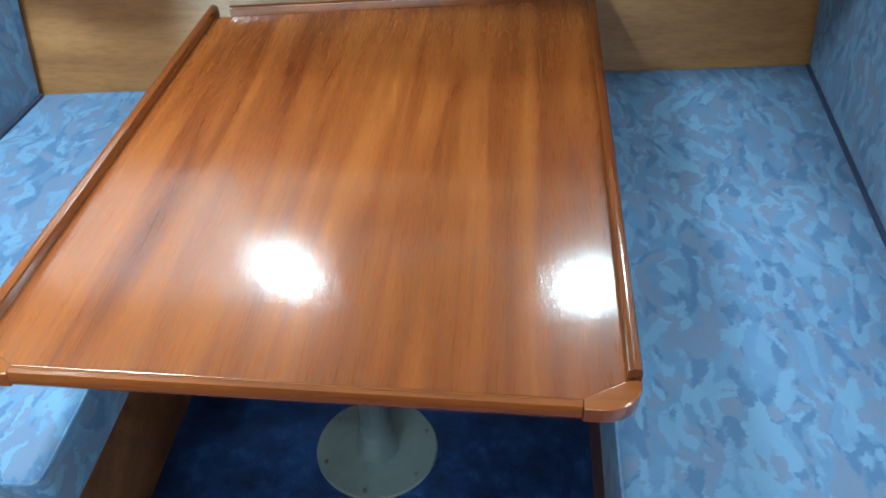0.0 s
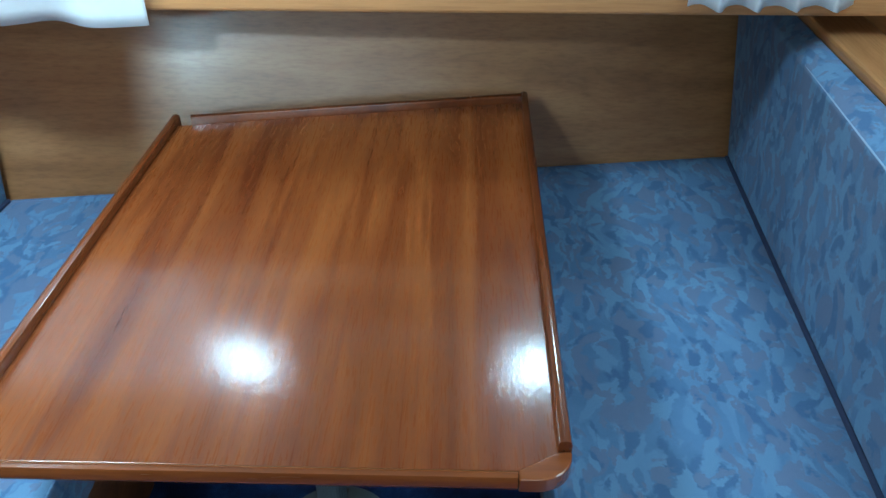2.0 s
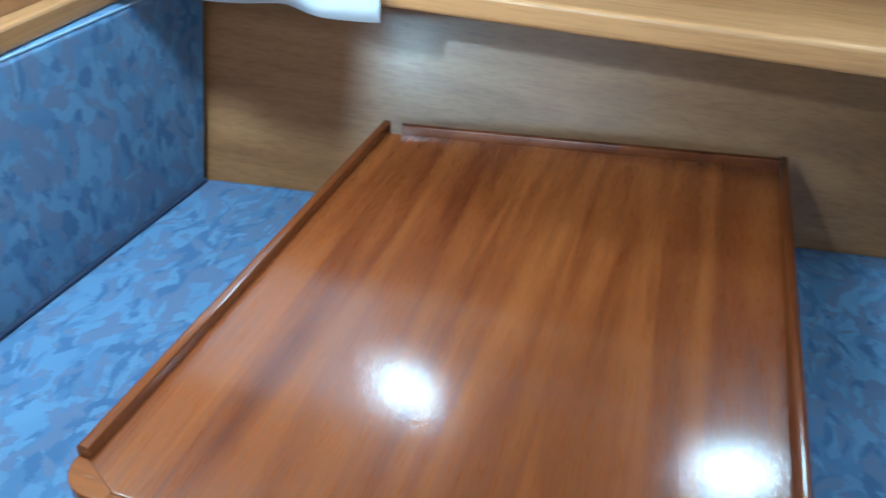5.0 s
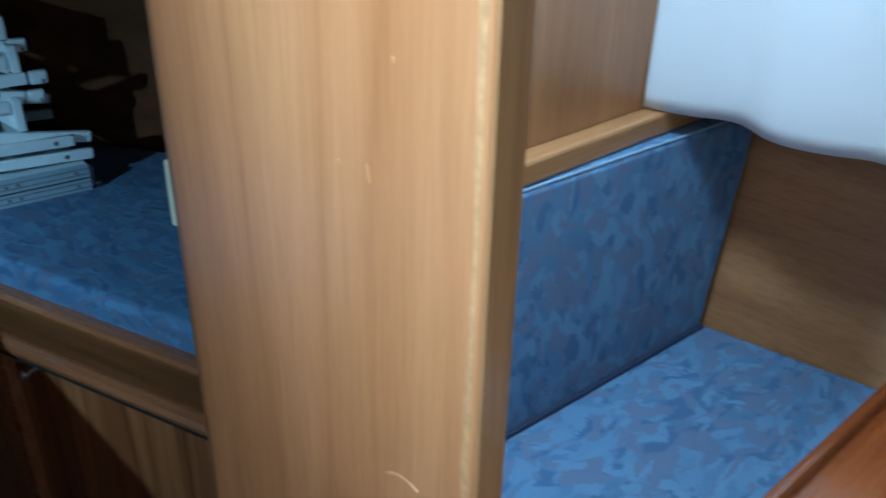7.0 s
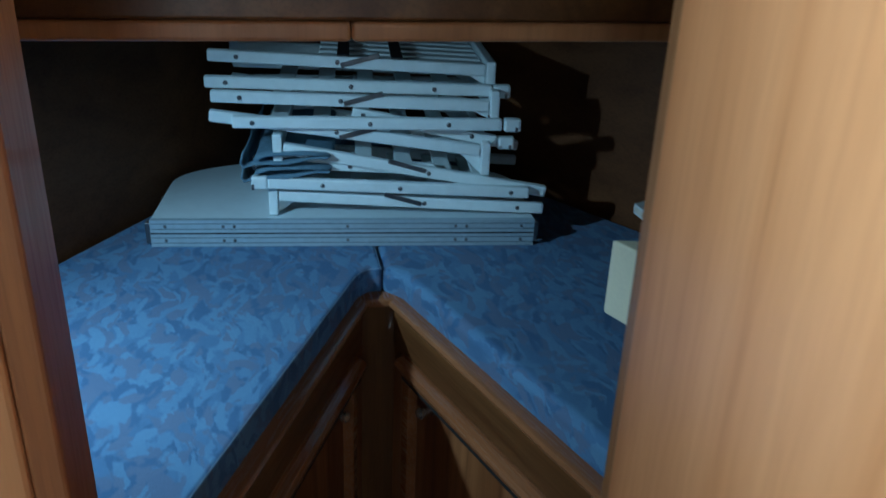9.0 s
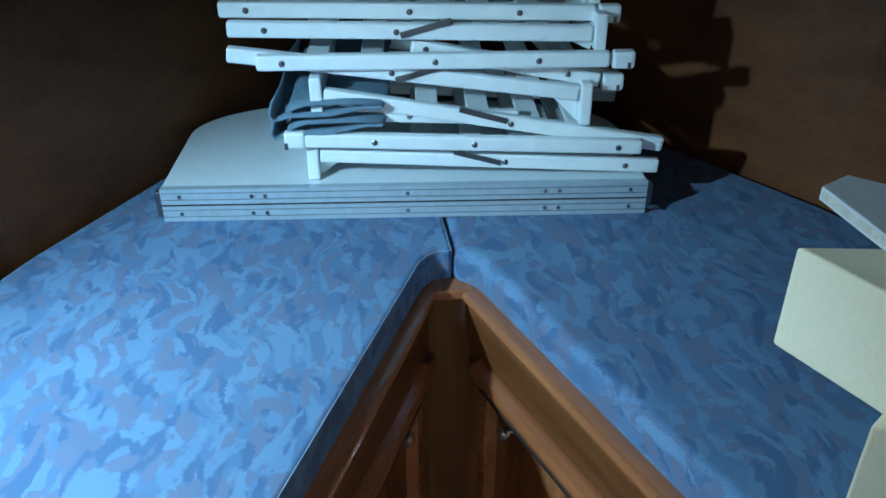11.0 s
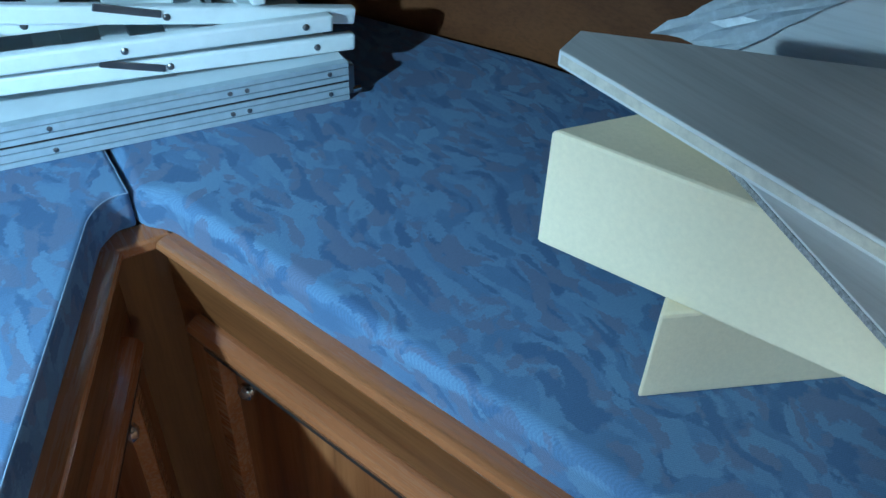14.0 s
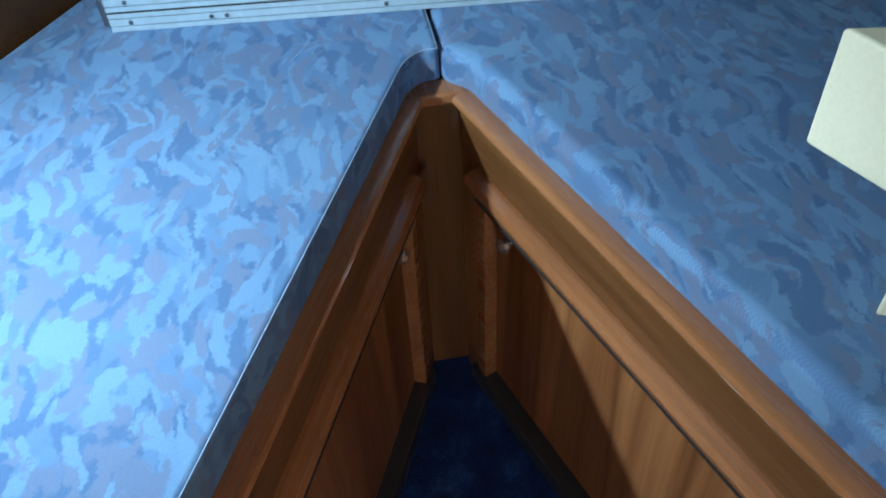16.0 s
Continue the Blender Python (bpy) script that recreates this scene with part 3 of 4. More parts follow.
back_cushion((-0.846, 0.040), (-0.786, 0.975), -0.030, -0.8985, 0.520, 0.935, 0.0, "blue leaf-patterned back cushion leaning on the bulkhead", 0.33, -0.004)
back_cushion((0.832, -0.09), (0.888, 1.225), -0.012, 0.902, 0.520, 0.915, 0.030, "blue leaf-patterned back cushion with a piped top", 0.33, 0.004)
# ledges behind the cushions
structure("trim_ledge_fore", box(-0.899, -0.858, 0.02, 1.10, 0.936, 0.976, 0.006), M_OAK_Y, "honey-coloured ledge above the back cushion", "trim")
structure("wall_aft_settee", box(1.015, 1.05, -0.10, 1.56, -0.05, 1.20), M_OAK_Y, "honey-coloured partition behind the aft settee")
structure("trim_ledge_aft", box(0.906, 1.0145, -0.10, 1.20, 0.935, 0.958, 0.006), M_OAK_Y, "pale timber ledge above the back cushion", "trim")
structure("wall_corner_post", box(-0.899, -0.865, 0.995, 1.03, 1.046, 1.34), M_TEAK_Z, "dark timber corner post by the curtain", "post")


def curtain(x0, x1, y, z0, z1, waves, amp, label, seed):
    rnd = random.Random(seed)
    n, rows = 90, 14
    ph = [rnd.uniform(0, 6.28) for _ in range(4)]
    bm = bmesh.new()
    grid = []
    for j in range(rows + 1):
        v = j / rows
        row = []
        for i in range(n + 1):
            u = i / n
            w = math.sin(u * waves * 6.283 + ph[0] + 0.4 * math.sin(u * 5 + ph[1])) * amp * (0.45 + 0.55 * v)
            w += math.sin(u * waves * 2.1 * 6.283 + ph[2]) * amp * 0.25
            hem = 0.003 * math.sin(u * waves * 6.283 + ph[3]) * v
            row.append(bm.verts.new((x0 + (x1 - x0) * u, y - w, z1 + (z0 - z1) * v + hem)))
        grid.append(row)
    for a, b in zip(grid, grid[1:]):
        for i in range(n):
            bm.faces.new((a[i], a[i + 1], b[i + 1], b[i]))
    t = thing("curtain", (x0 + x1) / 2, y, z0, label, "curtain", "window curtains")
    bmesh.ops.transform(bm, matrix=Matrix.Translation((-(x0 + x1) / 2, -y, -z0)), verts=bm.verts)
    ob = smooth(part("cloth", bm, M_CLOTH, t), 80)
    ob.modifiers.new("thickness", "SOLIDIFY").thickness = 0.0025
    part("rail", tube([(-(x1 - x0) / 2 - 0.02, 0.0, z1 - z0 + 0.004), ((x1 - x0) / 2 + 0.02, 0.0, z1 - z0 + 0.004)], 0.006, 8), M_WHITE, t)
    return t


curtain(-0.896, -0.336, 0.848, 0.982, 1.335, 2.3, 0.013, "white cotton curtain hanging before the shelf", 3)
curtain(0.63, 0.92, 0.846, 1.022, 1.335, 4.2, 0.016, "white cotton curtain gathered in folds above the shelf", 5)


def deck_lamp(x, y, z, s):
    m = look((x, y + s * 0.012, z), (x, y + s * 1.012, z - 0.70)) @ Matrix.Scale(1.0 if s < 0 else 1.8, 4)
    d = thing("deck_lamp", 0, 0, 0, "square white lamp with lit face on the cabin side", "lamp", "lamps on the cabin sides", m=m)
    part("housing", box(-0.055, 0.055, -0.050, 0.055, -0.010, 0.012, 0.003), M_WHITE, d)
    for i in (-1, 1):
        for j in (-1, 1):
            part("led_tile", box(i * 0.022 - 0.020, i * 0.022 + 0.020, j * 0.022 - 0.020, j * 0.022 + 0.020, -0.0135, -0.0101), M_LED, d, "lit white tile")


for lx, ly, lz, s in DECK_LAMPS:
    deck_lamp(lx, ly, lz, s)
cl = thing("ceiling_lamp", -0.72, 0.33, CEIL, "broad white ceiling lamp with lit face", "lamp")
part("housing", box(-0.145, 0.145, -0.115, 0.115, -0.03, 0.0, 0.004), M_WHITE, cl)
part("lit_face", box(-0.13, 0.13, -0.10, 0.10, -0.034, -0.0301), M_LED, cl)
# body of the unseen lamp added to brighten the door
dl = thing("door_fill_lamp", -0.44, -0.75, CEIL, "small round white lamp with lit face, added unseen to brighten the door", "lamp")
smooth(part("rim", lathe([(0.062, 0.0), (0.062, -0.010), (0.056, -0.016), (0.050, -0.014), (0.050, -0.004), (0, -0.004)], 28), M_WHITE, dl))
part("lit_face", lathe([(0, -0.0045), (0.046, -0.0045), (0.046, -0.010), (0, -0.011)], 24), M_LED, dl)
al = thing("aft_ceiling_lamp", 0.99, 0.35, CEIL, "square white ceiling lamp with lit face", "lamp")
part("housing", box(-0.165, 0.165, -0.165, 0.165, -0.03, 0.0, 0.004), M_WHITE, al)
part("lit_face", box(-0.15, 0.15, -0.15, 0.15, -0.034, -0.0301), M_LED, al)
rl = thing("reading_lamp", 0, 0, 0, "small white reading lamp on the port hull lining", "lamp", m=look((-1.43, -1.01, 1.29), (-1.72, -0.36, 0.58)))
smooth(part("shade", lathe([(0.034, -0.002), (0.036, 0.0), (0.034, 0.05), (0.020, 0.085), (0, 0.09), (0, 0.08), (0.018, 0.078), (0.031, 0.048)], 24), M_WHITE, rl))
part("arm", tube([(0, 0, 0.088), (0.0, 0.03, 0.12), (0.0, 0.05, 0.16)], 0.007, 8), M_WHITE, rl)


M_SCUFF2 = plain("bared_veneer", (0.63, 0.33, 0.15), 0.45, var=0.22, scale=90)
M_TRACKD = plain("blackened_steel", (0.05, 0.05, 0.055), 0.4, 0.3)
M_SCUFF = plain("worn_varnish", (0.57, 0.265, 0.105), 0.3)


def cabin_door():
    x0, x1, y0, y1 = -0.893, -0.458, -0.020, 0.013
    d = thing("door", x0, 0.0, 0.004, "pale honey veneered cabin door standing open with lever handles", "door", kind="structure")
    off = Matrix.Translation((-x0, 0, -0.004))

    def P(name, bm, material, parent=None, lab=""):
        bmesh.ops.transform(bm, matrix=off, verts=bm.verts)
        return part(name, bm, material, parent or d, lab)
    P("leaf", box(x0, x1, y0, y1, 0.004, 1.60, 0.003), M_DOOR)
    P("edge_lipping", box(x1 - 0.001, x1 + 0.003, y0 + 0.002, y1 - 0.002, 0.006, 1.598, 0.001), M_OAK_Z)
    for mx, mz, a, c, turn in ((-0.609, 1.182, 0.0032, 0.0045, 20), (-0.573, 1.185, 0.0018, 0.008, -12), (-0.545, 1.272, 0.002, 0.003, 0), (-0.538, 1.05, 0.001, 0.010, 4)):
        P("dent", lathe([(1, 0.0), (0.8, 0.0006), (0, 0.0009)], 10, Matrix.Translation((mx, y0, mz)) @ Matrix.Rotation(radians(turn), 4, "Y") @ Matrix.Diagonal((a, 1, c, 1)) @ Matrix.Rotation(radians(90), 4, "X")), M_SCUFF, None, "pale dent in the varnish")
    rnd = random.Random(4)
    bm = bmesh.new()
    cols = []
    for k in range(60):
        z = 0.62 + 0.0155 * k
        w = 0.007 + 0.002 * math.sin(k * 0.31) + rnd.uniform(-0.0010, 0.0010)
        cols.append([bm.verts.new((x1 - 0.0045, y0 - 0.0002, z)), bm.verts.new((x1 - 0.0045 - w * 0.5, y0 - 0.0006, z)), bm.verts.new((x1 - 0.0045 - w, y0 + 0.0001, z))])
    for c0, c1 in zip(cols, cols[1:]):
        for k in range(2):
            bm.faces.new((c0[k], c0[k + 1], c1[k + 1], c1[k]))
    P("worn_edge", bm, M_SCUFF2, None, "bared pale strip along the worn door edge")
    arc = [(-0.532 + 0.030 * math.cos(a), y0 - 0.0002, 0.905 + 0.022 * math.sin(a)) for a in [radians(60 + 12 * k) for k in range(8)]]
    P("scuff", tube(arc, 0.0016, 6), M_SCUFF2, None, "pale crescent scuff above the handle")
    for s, yf in ((-1, y0), (1, y1)):
        px = -0.502
        pl = P("handle_plate", box(px - 0.018, px + 0.018, min(yf, yf + s * 0.009), max(yf, yf + s * 0.009), 0.690, 0.902, 0.003), M_CHROME, None, "long chrome back plate")
        zl = 0.852
        lever = bend([(px, yf + s * 0.009, zl), (px, yf + s * 0.056, zl), (px - 0.094, yf + s * 0.056, zl), (px - 0.094, yf + s * 0.022, zl)], 0.024)
        bmv = tube(lever, 0.0095, 14)
        bmesh.ops.transform(bmv, matrix=off, verts=bmv.verts)
        smooth(part("lever", bmv, M_CHROME, pl, "curved chrome lever"))
        bmr = lathe([(0, 0), (0.013, 0), (0.013, 0.008), (0.010, 0.010), (0, 0.010)], 18, off @ Matrix.Translation((px, yf + s * 0.009, zl)) @ Matrix.Rotation(radians(90 * s), 4, "X").inverted())
        smooth(part("rose", bmr, M_CHROME, pl))
    P("lock_faceplate", box(x1 + 0.0025, x1 + 0.0055, y0 + 0.007, y1 - 0.005, 0.700, 0.866, 0.001), M_TRACKD, None, "dark steel lock faceplate on the door edge")
    for z in (0.25, 1.35):
        P("hinge", tube([(x0 - 0.004, y0 - 0.002, z), (x0 - 0.004, y0 - 0.002, z + 0.08)], 0.005, 8), M_CHROME)
    return d


cabin_door()

# ---------------------------------------------------------------- fore cabin things
AL, AR = Vector((-1.955, -0.102)), Vector((-1.950, -0.056))     # inner corners of the fiddle at the apex
EL, ER = Vector((-0.95, -0.550)), Vector((-0.95, 0.287))         # where the fiddles meet the bulkhead
ZF = 0.530


def berth_front(a, e, side, label):
    """The front of a berth: fascia, moulded rail, framed door with a knob, bottom track. side is +1 for starboard."""
    d = (e - a).normalized()
    ang = math.atan2(d.y, d.x)
    L = (e - a).length
    t = thing("berth_cabinet", 0, 0, 0, label, "cabinet", "berth fronts", m=Matrix.Translation((a.x, a.y, FORE)) @ Matrix.Rotation(ang, 4, "Z"))
    H = ZF - FORE
    o = side            # outward from the footwell is +y*side in the local frame

    def B(name, x0, x1, y0, y1, z0, z1, material, parent=None, bev=0.002, lab=""):
        ya, yb = sorted((o * y0, o * y1))
        return part(name, box(x0, x1, ya, yb, z0, z1, bev), material, parent or t, lab)
    rail = rounded(-0.004, 0.040, H - 0.020, H, 0.009)
    smooth(part("fiddle", sweep([(-s * o, u) for s, u in rail], (0.006, 0, 0), (L, 0, 0)), M_RAILB, t, "rounded top rail"))
    # fascia teak is darkened for the shade of the rail above
    B("fascia", 0.0, L, 0.012, 0.028, H - 0.115, H - 0.021, M_TEAK_B)
    lip = [(-0.012 * 1, H - 0.142), (0.010, H - 0.146), (0.027, H - 0.146), (0.027, H - 0.116), (0.006, H - 0.116), (-0.008, H - 0.122), (-0.014, H - 0.132)]
    part("moulded_rail", sweep([(-s * o, u) for s, u in lip], (0.052, 0, 0), (L, 0, 0)), M_RAILB, t, "overhanging moulded rail")
    # black strip in place of the shadow line beneath the moulded rail
    B("shade_strip", 0.081, L, -0.010, 0.031, H - 0.1535, H - 0.1465, M_BLACK, None, 0.0)
    B("stile", 0.052, 0.080, 0.008, 0.040, 0.04, H - 0.147, M_RAILB)
    B("corner_panel", 0.0, 0.051, 0.014, 0.028, 0.0, H - 0.116, M_TEAK_V)
    door = B("sliding_door", 0.081, L, 0.032, 0.046, 0.045, H - 0.150, M_TEAK_V)
    kx = 0.145
    kz = 0.322 - FORE
    kn = lathe([(0, 0), (0.009, 0), (0.009, 0.002), (0.0045, 0.003), (0.0045, 0.012), (0.009, 0.016), (0.0095, 0.021), (0.006, 0.025), (0, 0.026)], 16,
               Matrix.Translation((kx, o * 0.032, kz)) @ Matrix.Rotation(radians(90 * o), 4, "X") @ Matrix.Scale(1.45, 4))
    smooth(part("knob", kn, M_KNOB, door, "small chrome knob"))
    B("bottom_track", 0.036, L, 0.000, 0.044, 0.0, 0.040, M_TRACK, None, 0.003, "dark bottom track")
    return t


M_RAILB = wood("teak_rail", (0.26, 0.086, 0.032), (0.34, 0.122, 0.048), (0.42, 0.165, 0.070), 0, 0.22, 0.6)
# rail's wood in a darker tone: shade below the rail is in the colour
M_TEAK_B = wood("teak_fascia_shaded", (0.11, 0.036, 0.011), (0.18, 0.066, 0.020), (0.27, 0.110, 0.037), 0, 0.34, 0.1)
M_TEAK_V = wood("teak_door_upright", (0.11, 0.032, 0.011), (0.22, 0.071, 0.023), (0.40, 0.152, 0.055), 2, 0.34, 0.1, 20, 0.4, figure=1.0, rings_n=19.0)
M_KNOB = plain("bright_nickel", (0.86, 0.84, 0.80), 0.18, 0.9, 0.05)
M_TRACK = plain("dark_track", (0.035, 0.032, 0.036), 0.35)
berth_front(AL, EL, -1, "teak berth front with sliding locker door beneath the port cushion")
berth_front(AR, ER, 1, "teak berth front with sliding locker door beneath the starboard cushion")
post = thing("apex_post", -1.955, -0.079, FORE, "dark teak post where the berth fronts meet", "post")
part("post", box(-0.035, -0.012, -0.042, 0.042, 0.0, ZF - FORE - 0.021, 0.002), M_TEAK_Z, post)
part("cap", box(-0.040, 0.004, -0.047, 0.047, ZF - FORE - 0.0205, ZF - FORE - 0.0005, 0.004), M_RAILB, post)

# berth boards and cushions
structure("berth_board", prism([(-1.99, -0.14), (EL.x, EL.y - 0.04), (-0.95, -1.30), (-2.05, -0.78), (-2.75, -0.35), (-3.2, -0.08), (-2.02, -0.08)], ZF - 0.03, ZF), M_TEAK_X, "berth board under the port cushion", "berth")
structure("berth_board", prism([(-1.98, -0.02), (ER.x, ER.y + 0.04), (-0.95, 1.13), (-2.05, 0.63), (-2.75, 0.21), (-3.2, -0.05), (-2.02, -0.075)], ZF - 0.03, ZF), M_TEAK_X, "berth board under the starboard cushion", "berth")
ZC = 0.588
cushion("berth_cushion", [(-1.990, -0.0665), (-3.18, -0.0700), (-2.75, -0.345), (-2.06, -0.775), (-0.955, -1.31), (-0.955, -0.580), (-1.966, -0.123), (-1.992, -0.094)], ZF + 0.0005, ZC,
        "blue leaf-patterned berth cushion with a notched inner corner", "cushion", "berth cushions", 0.010, M_FABRIC_F, thread=0.0009)
cushion("berth_cushion", [(-3.18, -0.0660), (-1.985, -0.0640), (-1.958, -0.030), (-0.955, 0.317), (-0.955, 1.12), (-2.06, 0.645), (-2.75, 0.235)], ZF + 0.0005, ZC,
        "blue leaf-patterned berth cushion under the folded furniture", "cushion", "berth cushions", 0.026, M_FABRIC_F, piping=False)


def folding_table():
    """A folded camping table: two half tops face to face with aluminium rails."""
    a, b = Vector((-2.169, -0.565)), Vector((-2.080, 0.303))
    d = (b - a).normalized()
    t = thing("folding_table", 0, 0, 0, "folded white camping table with ribbed aluminium rails lying on the cushions", "table",
              m=Matrix.Translation((a.x, a.y, ZC + 0.001)) @ Matrix.Rotation(math.atan2(d.y, d.x), 4, "Z"))
    L = (b - a).length
    out = [(0.0, 0.0), (L, 0.0)]
    for k in range(11):
        ang = math.pi / 2 * k / 10
        out.append((L - 0.30 + 0.30 * math.cos(ang), 0.24 + 0.17 * math.sin(ang)))
    for k in range(11):
        ang = math.pi / 2 * (1 + k / 10)
        out.append((0.30 + 0.30 * math.cos(ang), 0.24 + 0.17 * math.sin(ang)))
    for z0 in (0.0, 0.034):
        half = part("half_top", prism(out, z0 + 0.004, z0 + 0.029, 0.002), M_LAMINATE, t, "white laminate half top")
        rail = sweep([(-0.002, z0), (0.012, z0), (0.012, z0 + 0.007), (0.008, z0 + 0.0085), (0.012, z0 + 0.010), (0.012, z0 + 0.020), (0.008, z0 + 0.0215), (0.012, z0 + 0.023), (0.012, z0 + 0.030), (-0.002, z0 + 0.030)],
                     (0.0, 0, 0), (L, 0, 0))
        r = part("rail", rail, M_ALU, half, "ribbed aluminium rail")
        for gz in (0.0085, 0.0215):
            part("groove", box(0.002, L - 0.002, -0.0108, -0.0070, z0 + gz - 0.0007, z0 + gz + 0.0007), M_GREYMET, half)
        for fx in (0.038, 0.184, 0.212, 0.503, 0.788, 0.817, 0.965):
            part("rivet", lathe([(0.004, 0), (0.0035, 0.0015), (0, 0.002)], 10, Matrix.Translation((L * fx, -0.0118, z0 + 0.015)) @ Matrix.Rotation(radians(90), 4, "X")), M_STEEL, half)
    # black filler paints the shade in the slit between the rails
    part("shade_strip", box(0.001, L - 0.001, -0.0105, -0.0005, 0.0302, 0.0338), M_BLACK, t)
    for x in (-0.006, L + 0.002):
        h = part("hinge", box(x - 0.006, x + 0.010, -0.006, 0.016, 0.006, 0.056, 0.002), M_STEEL, t, "dark steel hinge")
    part("latch_pin", tube([(L + 0.008, -0.004, 0.012), (L + 0.022, -0.004, 0.012)], 0.005, 10), M_CHROME, t)
    return t


folding_table()


STACK = Matrix.Translation((-2.169, -0.565, ZC)) @ Matrix.Rotation(math.atan2(0.868, 0.089), 4, "Z")


def leg(p, q, v, w=0.0265, d=0.020):
    """A bar of the stack from p to q, each (along, up), at depth v."""
    (u0, z0), (u1, z1) = p, q
    L = math.hypot(u1 - u0, z1 - z0)
    m = Matrix.Translation((u0, v, z0)) @ Matrix.Rotation(-math.atan2(z1 - z0, u1 - u0), 4, "Y")
    return box(0, L, -d / 2, d / 2, -w / 2, w / 2, 0.0045, 2, m)


def bolt(u, v, z):
    return lathe([(0.0055, -0.002), (0.0052, 0.001), (0.003, 0.0026), (0, 0.003)], 10, Matrix.Translation((u, v, z)) @ Matrix.Rotation(radians(90), 4, "X"))


def folding_chair(foot, hook, board, label, cloth=False, depth=0.36, v0=0.030, lap=0.021, straps=False):
    """A folded wooden chair lying on its side frames. foot and hook: the two crossing legs as ((along, up), (along, up)), the first point at the foot or hook end. board: how far the foot board reaches below and above its leg."""
    t = thing("folding_chair", 0, 0, 0, label, "chair", "stack of folding chairs", m=STACK)
    (fu, fz), (gu, gz) = foot
    (hu, hz), (ku, kz) = hook
    s = 1 if gu > fu else -1
    for k, v in enumerate((v0, v0 + depth)):
        part("foot_leg", leg((fu + s * 0.012, fz), (gu, gz), v), M_WHITE, t)
        vh = v - lap if k == 0 else v + lap
        part("hook_leg", leg((hu + s * 0.028, hz + (kz - hz) * 0.04), (ku, kz), vh), M_WHITE, t)
        hb = box(-0.016, 0.022, -0.011, 0.011, -0.016, 0.014, 0.005, 2, Matrix.Translation((hu + s * 0.008, vh, hz)))
        part("hook_block", hb, M_WHITE, t, "notched end block")
        part("notch", box(hu - s * 0.004 - 0.003, hu - s * 0.004 + 0.003, vh - 0.0113, vh - 0.0105, hz - 0.016, hz - 0.004), M_STEEL, t)
    for f in (0.24, 0.52, 0.93):
        part("bolt", bolt(hu + (ku - hu) * f, v0 - lap - 0.0102, hz + (kz - hz) * f), M_STEEL, t)
    for f in (0.55, 0.90):
        part("bolt", bolt(fu + (gu - fu) * f, v0 - 0.0102, fz + (gz - fz) * f), M_STEEL, t)
    part("foot_board", box(fu - 0.010, fu + 0.011, v0 - 0.014, v0 + depth + 0.014, fz - board[0], fz + board[1], 0.0035), M_WHITE, t)
    for v in (v0, v0 + depth):
        br = prism([(0, 0), (0.045, 0), (0, board[0] * 0.8)], -0.006, 0.006, 0.002, 2, Matrix.Translation((fu + s * 0.010, v + 0.016, fz - 0.012)) @ Matrix.Diagonal((s, 1, -1, 1)) @ Matrix.Rotation(radians(90), 4, "X") @ Matrix.Diagonal((1, 1, -1, 1)))
        part("bracket", br, M_WHITE, t, "small triangular bracket")
    if straps:
        for k in range(6):
            v = v0 + 0.030 + 0.056 * k
            part("slat", leg((fu + s * 0.012, fz + 0.004), (fu + (gu - fu) * 0.62, fz + (gz - fz) * 0.62 + 0.004), v, 0.010, 0.034), M_WHITE, t)
        for f in (0.34, 0.53):
            u, z = fu + (gu - fu) * f, fz + (gz - fz) * f
            part("strap", box(u - 0.013, u + 0.013, v0 - 0.012, v0 + depth + 0.012, z + 0.014, z + 0.018, 0.001), M_TRACK, t, "dark webbing strap")
    else:
        for k in range(5):
            u = fu + (gu - fu) * (0.16 + 0.15 * k)
            z = fz + (gz - fz) * (0.16 + 0.15 * k)
            part("slat", box(u - 0.020, u + 0.020, v0 + 0.0105, v0 + depth - 0.0105, z - 0.004, z + 0.005, 0.002), M_WHITE, t)
    u, z = fu + (gu - fu) * 0.45, (fz + (gz - fz) * 0.45)
    part("stay", leg((u - s * 0.03, z + 0.020), (u + s * 0.055, z - 0.004), v0 - 0.0125, 0.011, 0.003), M_STEEL, t, "grey metal stay")
    if cloth:
        prof = [(-0.022, 0.052), (-0.027, 0.020), (-0.020, 0.004), (0.004, 0.010), (0.07, 0.016), (0.14, 0.028), (0.165, 0.032), (0.172, 0.040), (0.165, 0.047), (0.10, 0.048), (0.03, 0.040), (0.0, 0.030)]
        bm = bmesh.new()
        n = 10
        grid = [[bm.verts.new((hu + s * (a + 0.004 * math.sin(9 * j / n + a * 30)), v0 - 0.03 + (depth + 0.05) * j / n, hz + 0.75 * c + 0.003 * math.sin(7 * j / n + a * 60))) for a, c in prof] for j in range(n + 1)]
        for p, q in zip(grid, grid[1:]):
            for i in range(len(prof) - 1):
                bm.faces.new((p[i], p[i + 1], q[i + 1], q[i]))
        ob = smooth(part("seat_cloth", bm, M_BLUECLOTH, t, "folded slate blue canvas seat"), 70)
        ob.modifiers.new("thickness", "SOLIDIFY").thickness = 0.004
    return t


folding_chair(((0.271, 0.111), (0.898, 0.079)), ((0.234, 0.150), (0.857, 0.126)), (0.045, 0.018), "white painted folding wooden chair lying at the bottom of the stack", True)
folding_chair(((0.285, 0.222), (0.900, 0.121)), ((0.234, 0.183), (0.640, 0.168)), (0.028, 0.034), "white painted folding wooden chair with blue canvas seat in the stack", True, lap=-0.021)
folding_chair(((0.752, 0.220), (0.142, 0.296)), ((0.807, 0.233), (0.450, 0.300)), (0.056, 0.020), "white painted folding wooden chair lying folded in the stack", lap=-0.021)
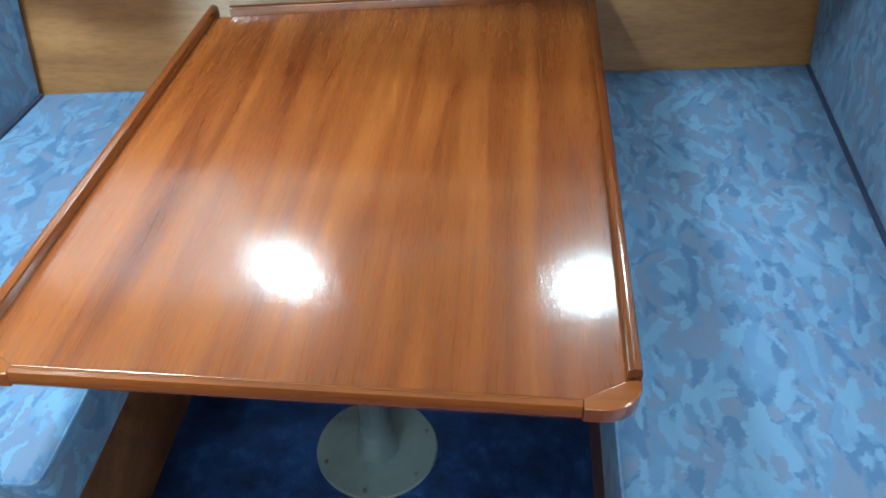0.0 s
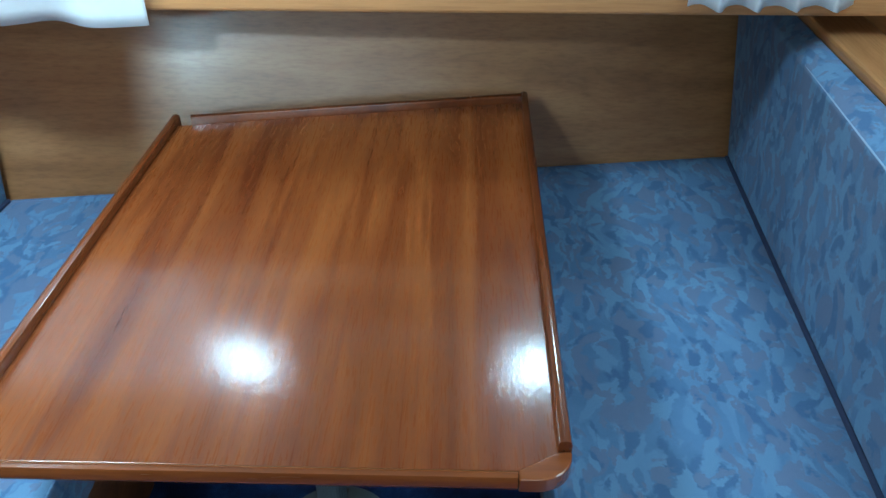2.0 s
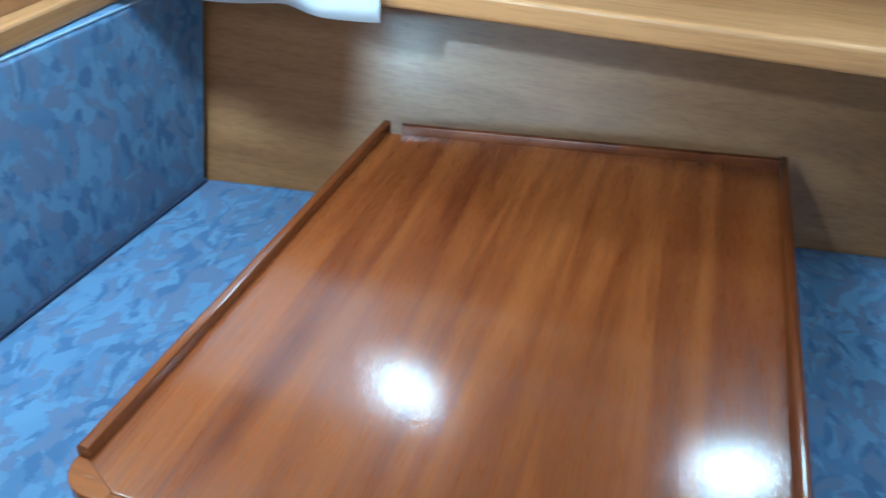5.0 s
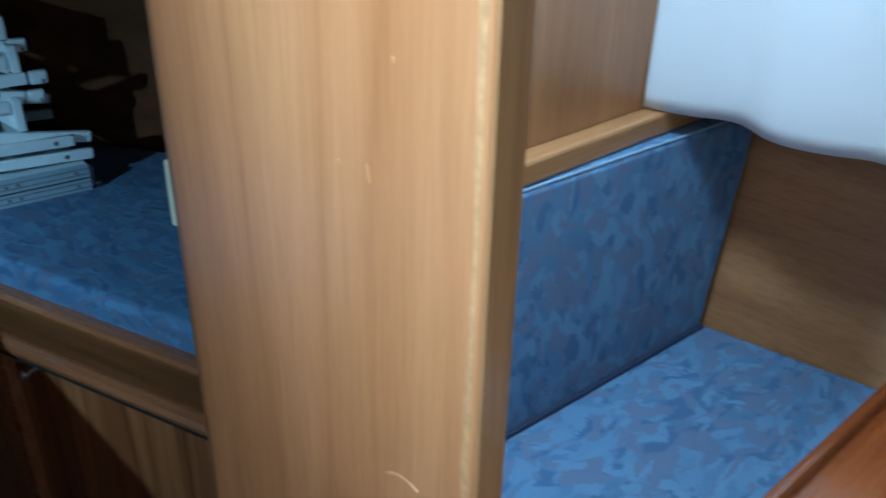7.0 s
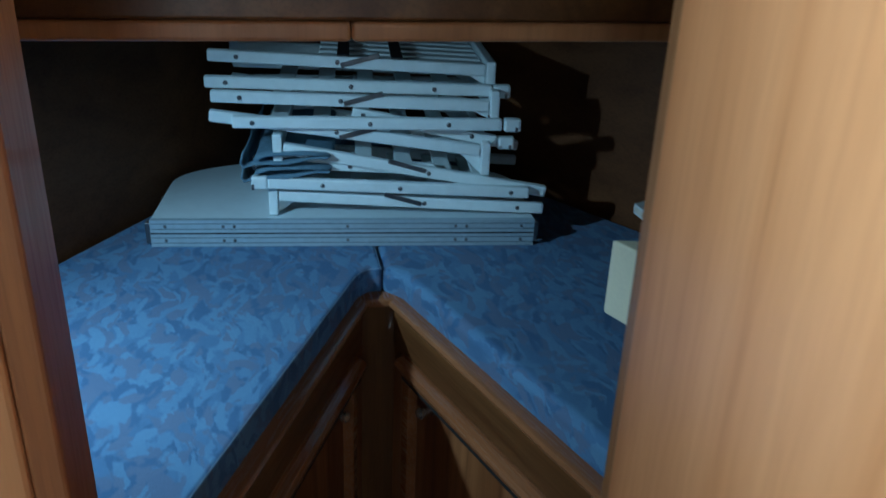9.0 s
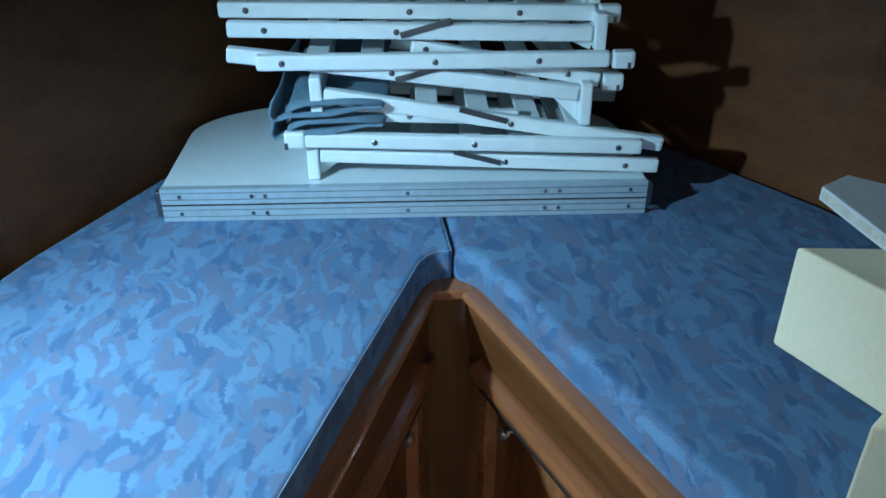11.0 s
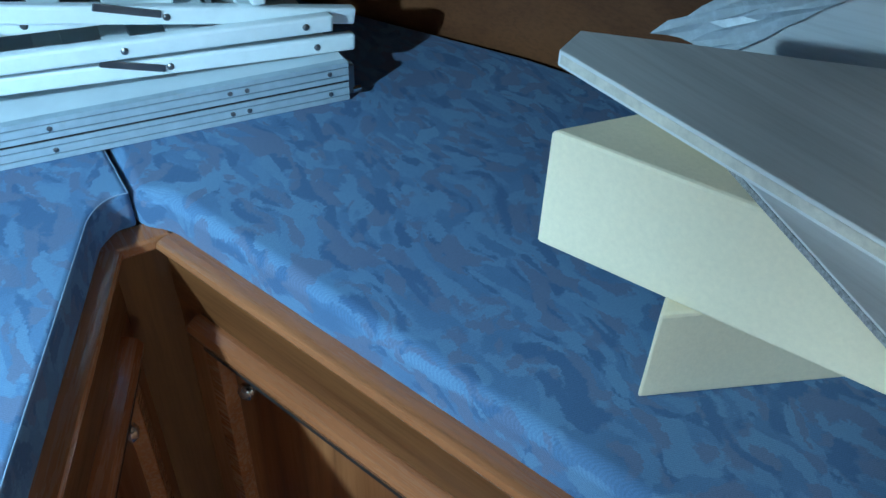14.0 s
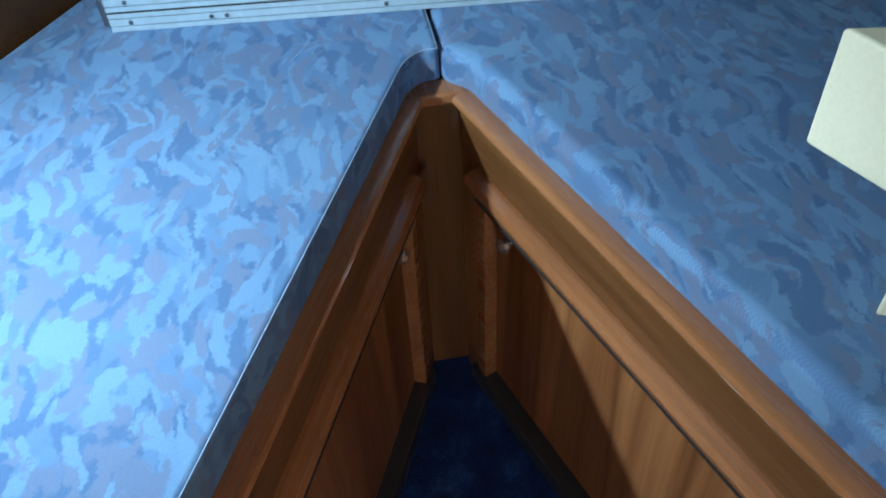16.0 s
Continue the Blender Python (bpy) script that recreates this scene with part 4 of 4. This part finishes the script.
folding_chair(((0.766, 0.324), (0.148, 0.338)), ((0.811, 0.287), (0.193, 0.287)), (0.026, 0.035), "white painted folding wooden chair lying on top of the stack")
folding_chair(((0.760, 0.394), (0.140, 0.417)), ((0.790, 0.352), (0.133, 0.364)), (0.030, 0.020), "white painted folding wooden chair uppermost in the stack", v0=0.075, straps=True)

# loose foam blocks and board on the starboard berth
tagged(link("foam_block", prism([(-1.375, 0.283), (-1.195, 0.70), (-1.30, 0.74), (-1.405, 0.325)], ZC + 0.001, 0.7085, 0.004), M_FOAM), "cream upholstery foam offcut lying on the berth cushion", "foam", "foam offcuts")
tagged(link("foam_block", prism([(-1.522, 0.247), (-0.965, 0.485), (-0.965, 0.93), (-1.30, 0.76), (-1.505, 0.345)], 0.709, 0.8445, 0.004), M_FOAM), "large cream foam block stacked on another offcut", "foam", "foam offcuts")
bd = thing("plywood_board", -1.3, 0.6, 0.8545, "grey weathered plywood board lying on the foam", "board")
part("sheet", prism([(x + 1.3, y - 0.6) for x, y in ((-1.606, 0.318), (-1.631, 0.366), (-1.22, 0.785), (-0.965, 0.90), (-0.965, 0.352))], 0.0, 0.018, 0.0015), M_PLY, bd)
part("ply_edge", sweep([(-0.0012, 0.004), (0.0004, 0.004), (0.0004, 0.014), (-0.0012, 0.014)], (-0.302, -0.2818, 0.0), (0.333, -0.2482, 0.0)), M_PLYEDGE, bd, "layered pale ply edge")
for lz in (0.0052, 0.0105):
    part("glue_line", sweep([(-0.0016, lz), (-0.0011, lz), (-0.0011, lz + 0.0016), (-0.0016, lz + 0.0016)], (-0.298, -0.2819, 0.0), (0.331, -0.2486, 0.0)), M_BOW, bd, "brown glue line between the plies")
crack = [(0.02 + 0.016 * k, -0.19 + 0.010 * k + 0.010 * math.sin(1.9 * k), 0.0183) for k in range(9)]
part("crack", tube(crack, 0.0009, 5), M_BOW, bd, "brown crack in the face veneer")
line = [(-1.3945 + 0.004 * k, 0.305 + 0.0085 * k, 0.7082) for k in range(5)]
part("pencil_line", tube(line, 0.0008, 5), M_STEEL, bpy.data.objects["foam_block"], "dark marking line")

low = thing("plywood_board", -1.2, 0.45, 0.846, "thin grey board with a rough dark edge under the plywood sheet", "board")
part("sheet", prism([(x + 1.2, y - 0.45) for x, y in ((-1.40, 0.345), (-0.966, 0.205), (-0.966, 0.62), (-1.32, 0.52))], 0.0, 0.0080, 0.001), M_PLY, low)
part("rough_edge", sweep([(0.0, 0.0005), (0.0010, 0.0005), (0.0010, 0.0065), (0.0, 0.0065)], (-0.197, -0.1062, 0.0), (0.232, -0.2448, 0.0)), M_PLYGREY, low, "rough grey edge")
# grey panel against the hull, with a scrap of clear film over its edge
ph = math.atan2(1.16 - 0.667, BK0 + 2.05)
pm = Matrix.Translation((-2.05, 0.667, 0)) @ Matrix.Rotation(ph, 4, "Z")
pan = thing("grey_panel", 0, 0, 0, "grey board standing on the berth against the hull lining", "board", m=pm)
part("sheet", prism([(0.30, ZC + 0.002), (1.18, ZC + 0.002), (1.18, 1.28), (0.75, 1.10), (0.27, 0.70)], 0.006, 0.016, 0.0015, 2, Matrix.Rotation(radians(90), 4, "X")), M_PLY, pan)
film = thing("plastic_film", 0, 0, 0, "crumpled clear plastic film hanging on the grey panel", "film", m=pm)
bm = bmesh.new()
rnd = random.Random(8)
grid = [[bm.verts.new((0.20 + 0.020 * i + 0.022 * j + rnd.uniform(-0.004, 0.004), -0.022 - rnd.uniform(0.0, 0.012), 0.70 + 0.019 * j + rnd.uniform(-0.003, 0.003))) for i in range(7)] for j in range(9)]
for p, q in zip(grid, grid[1:]):
    for i in range(6):
        bm.faces.new((p[i], p[i + 1], q[i + 1], q[i]))
part("sheet", bm, M_FILM, film).modifiers.new("thickness", "SOLIDIFY").thickness = 0.001
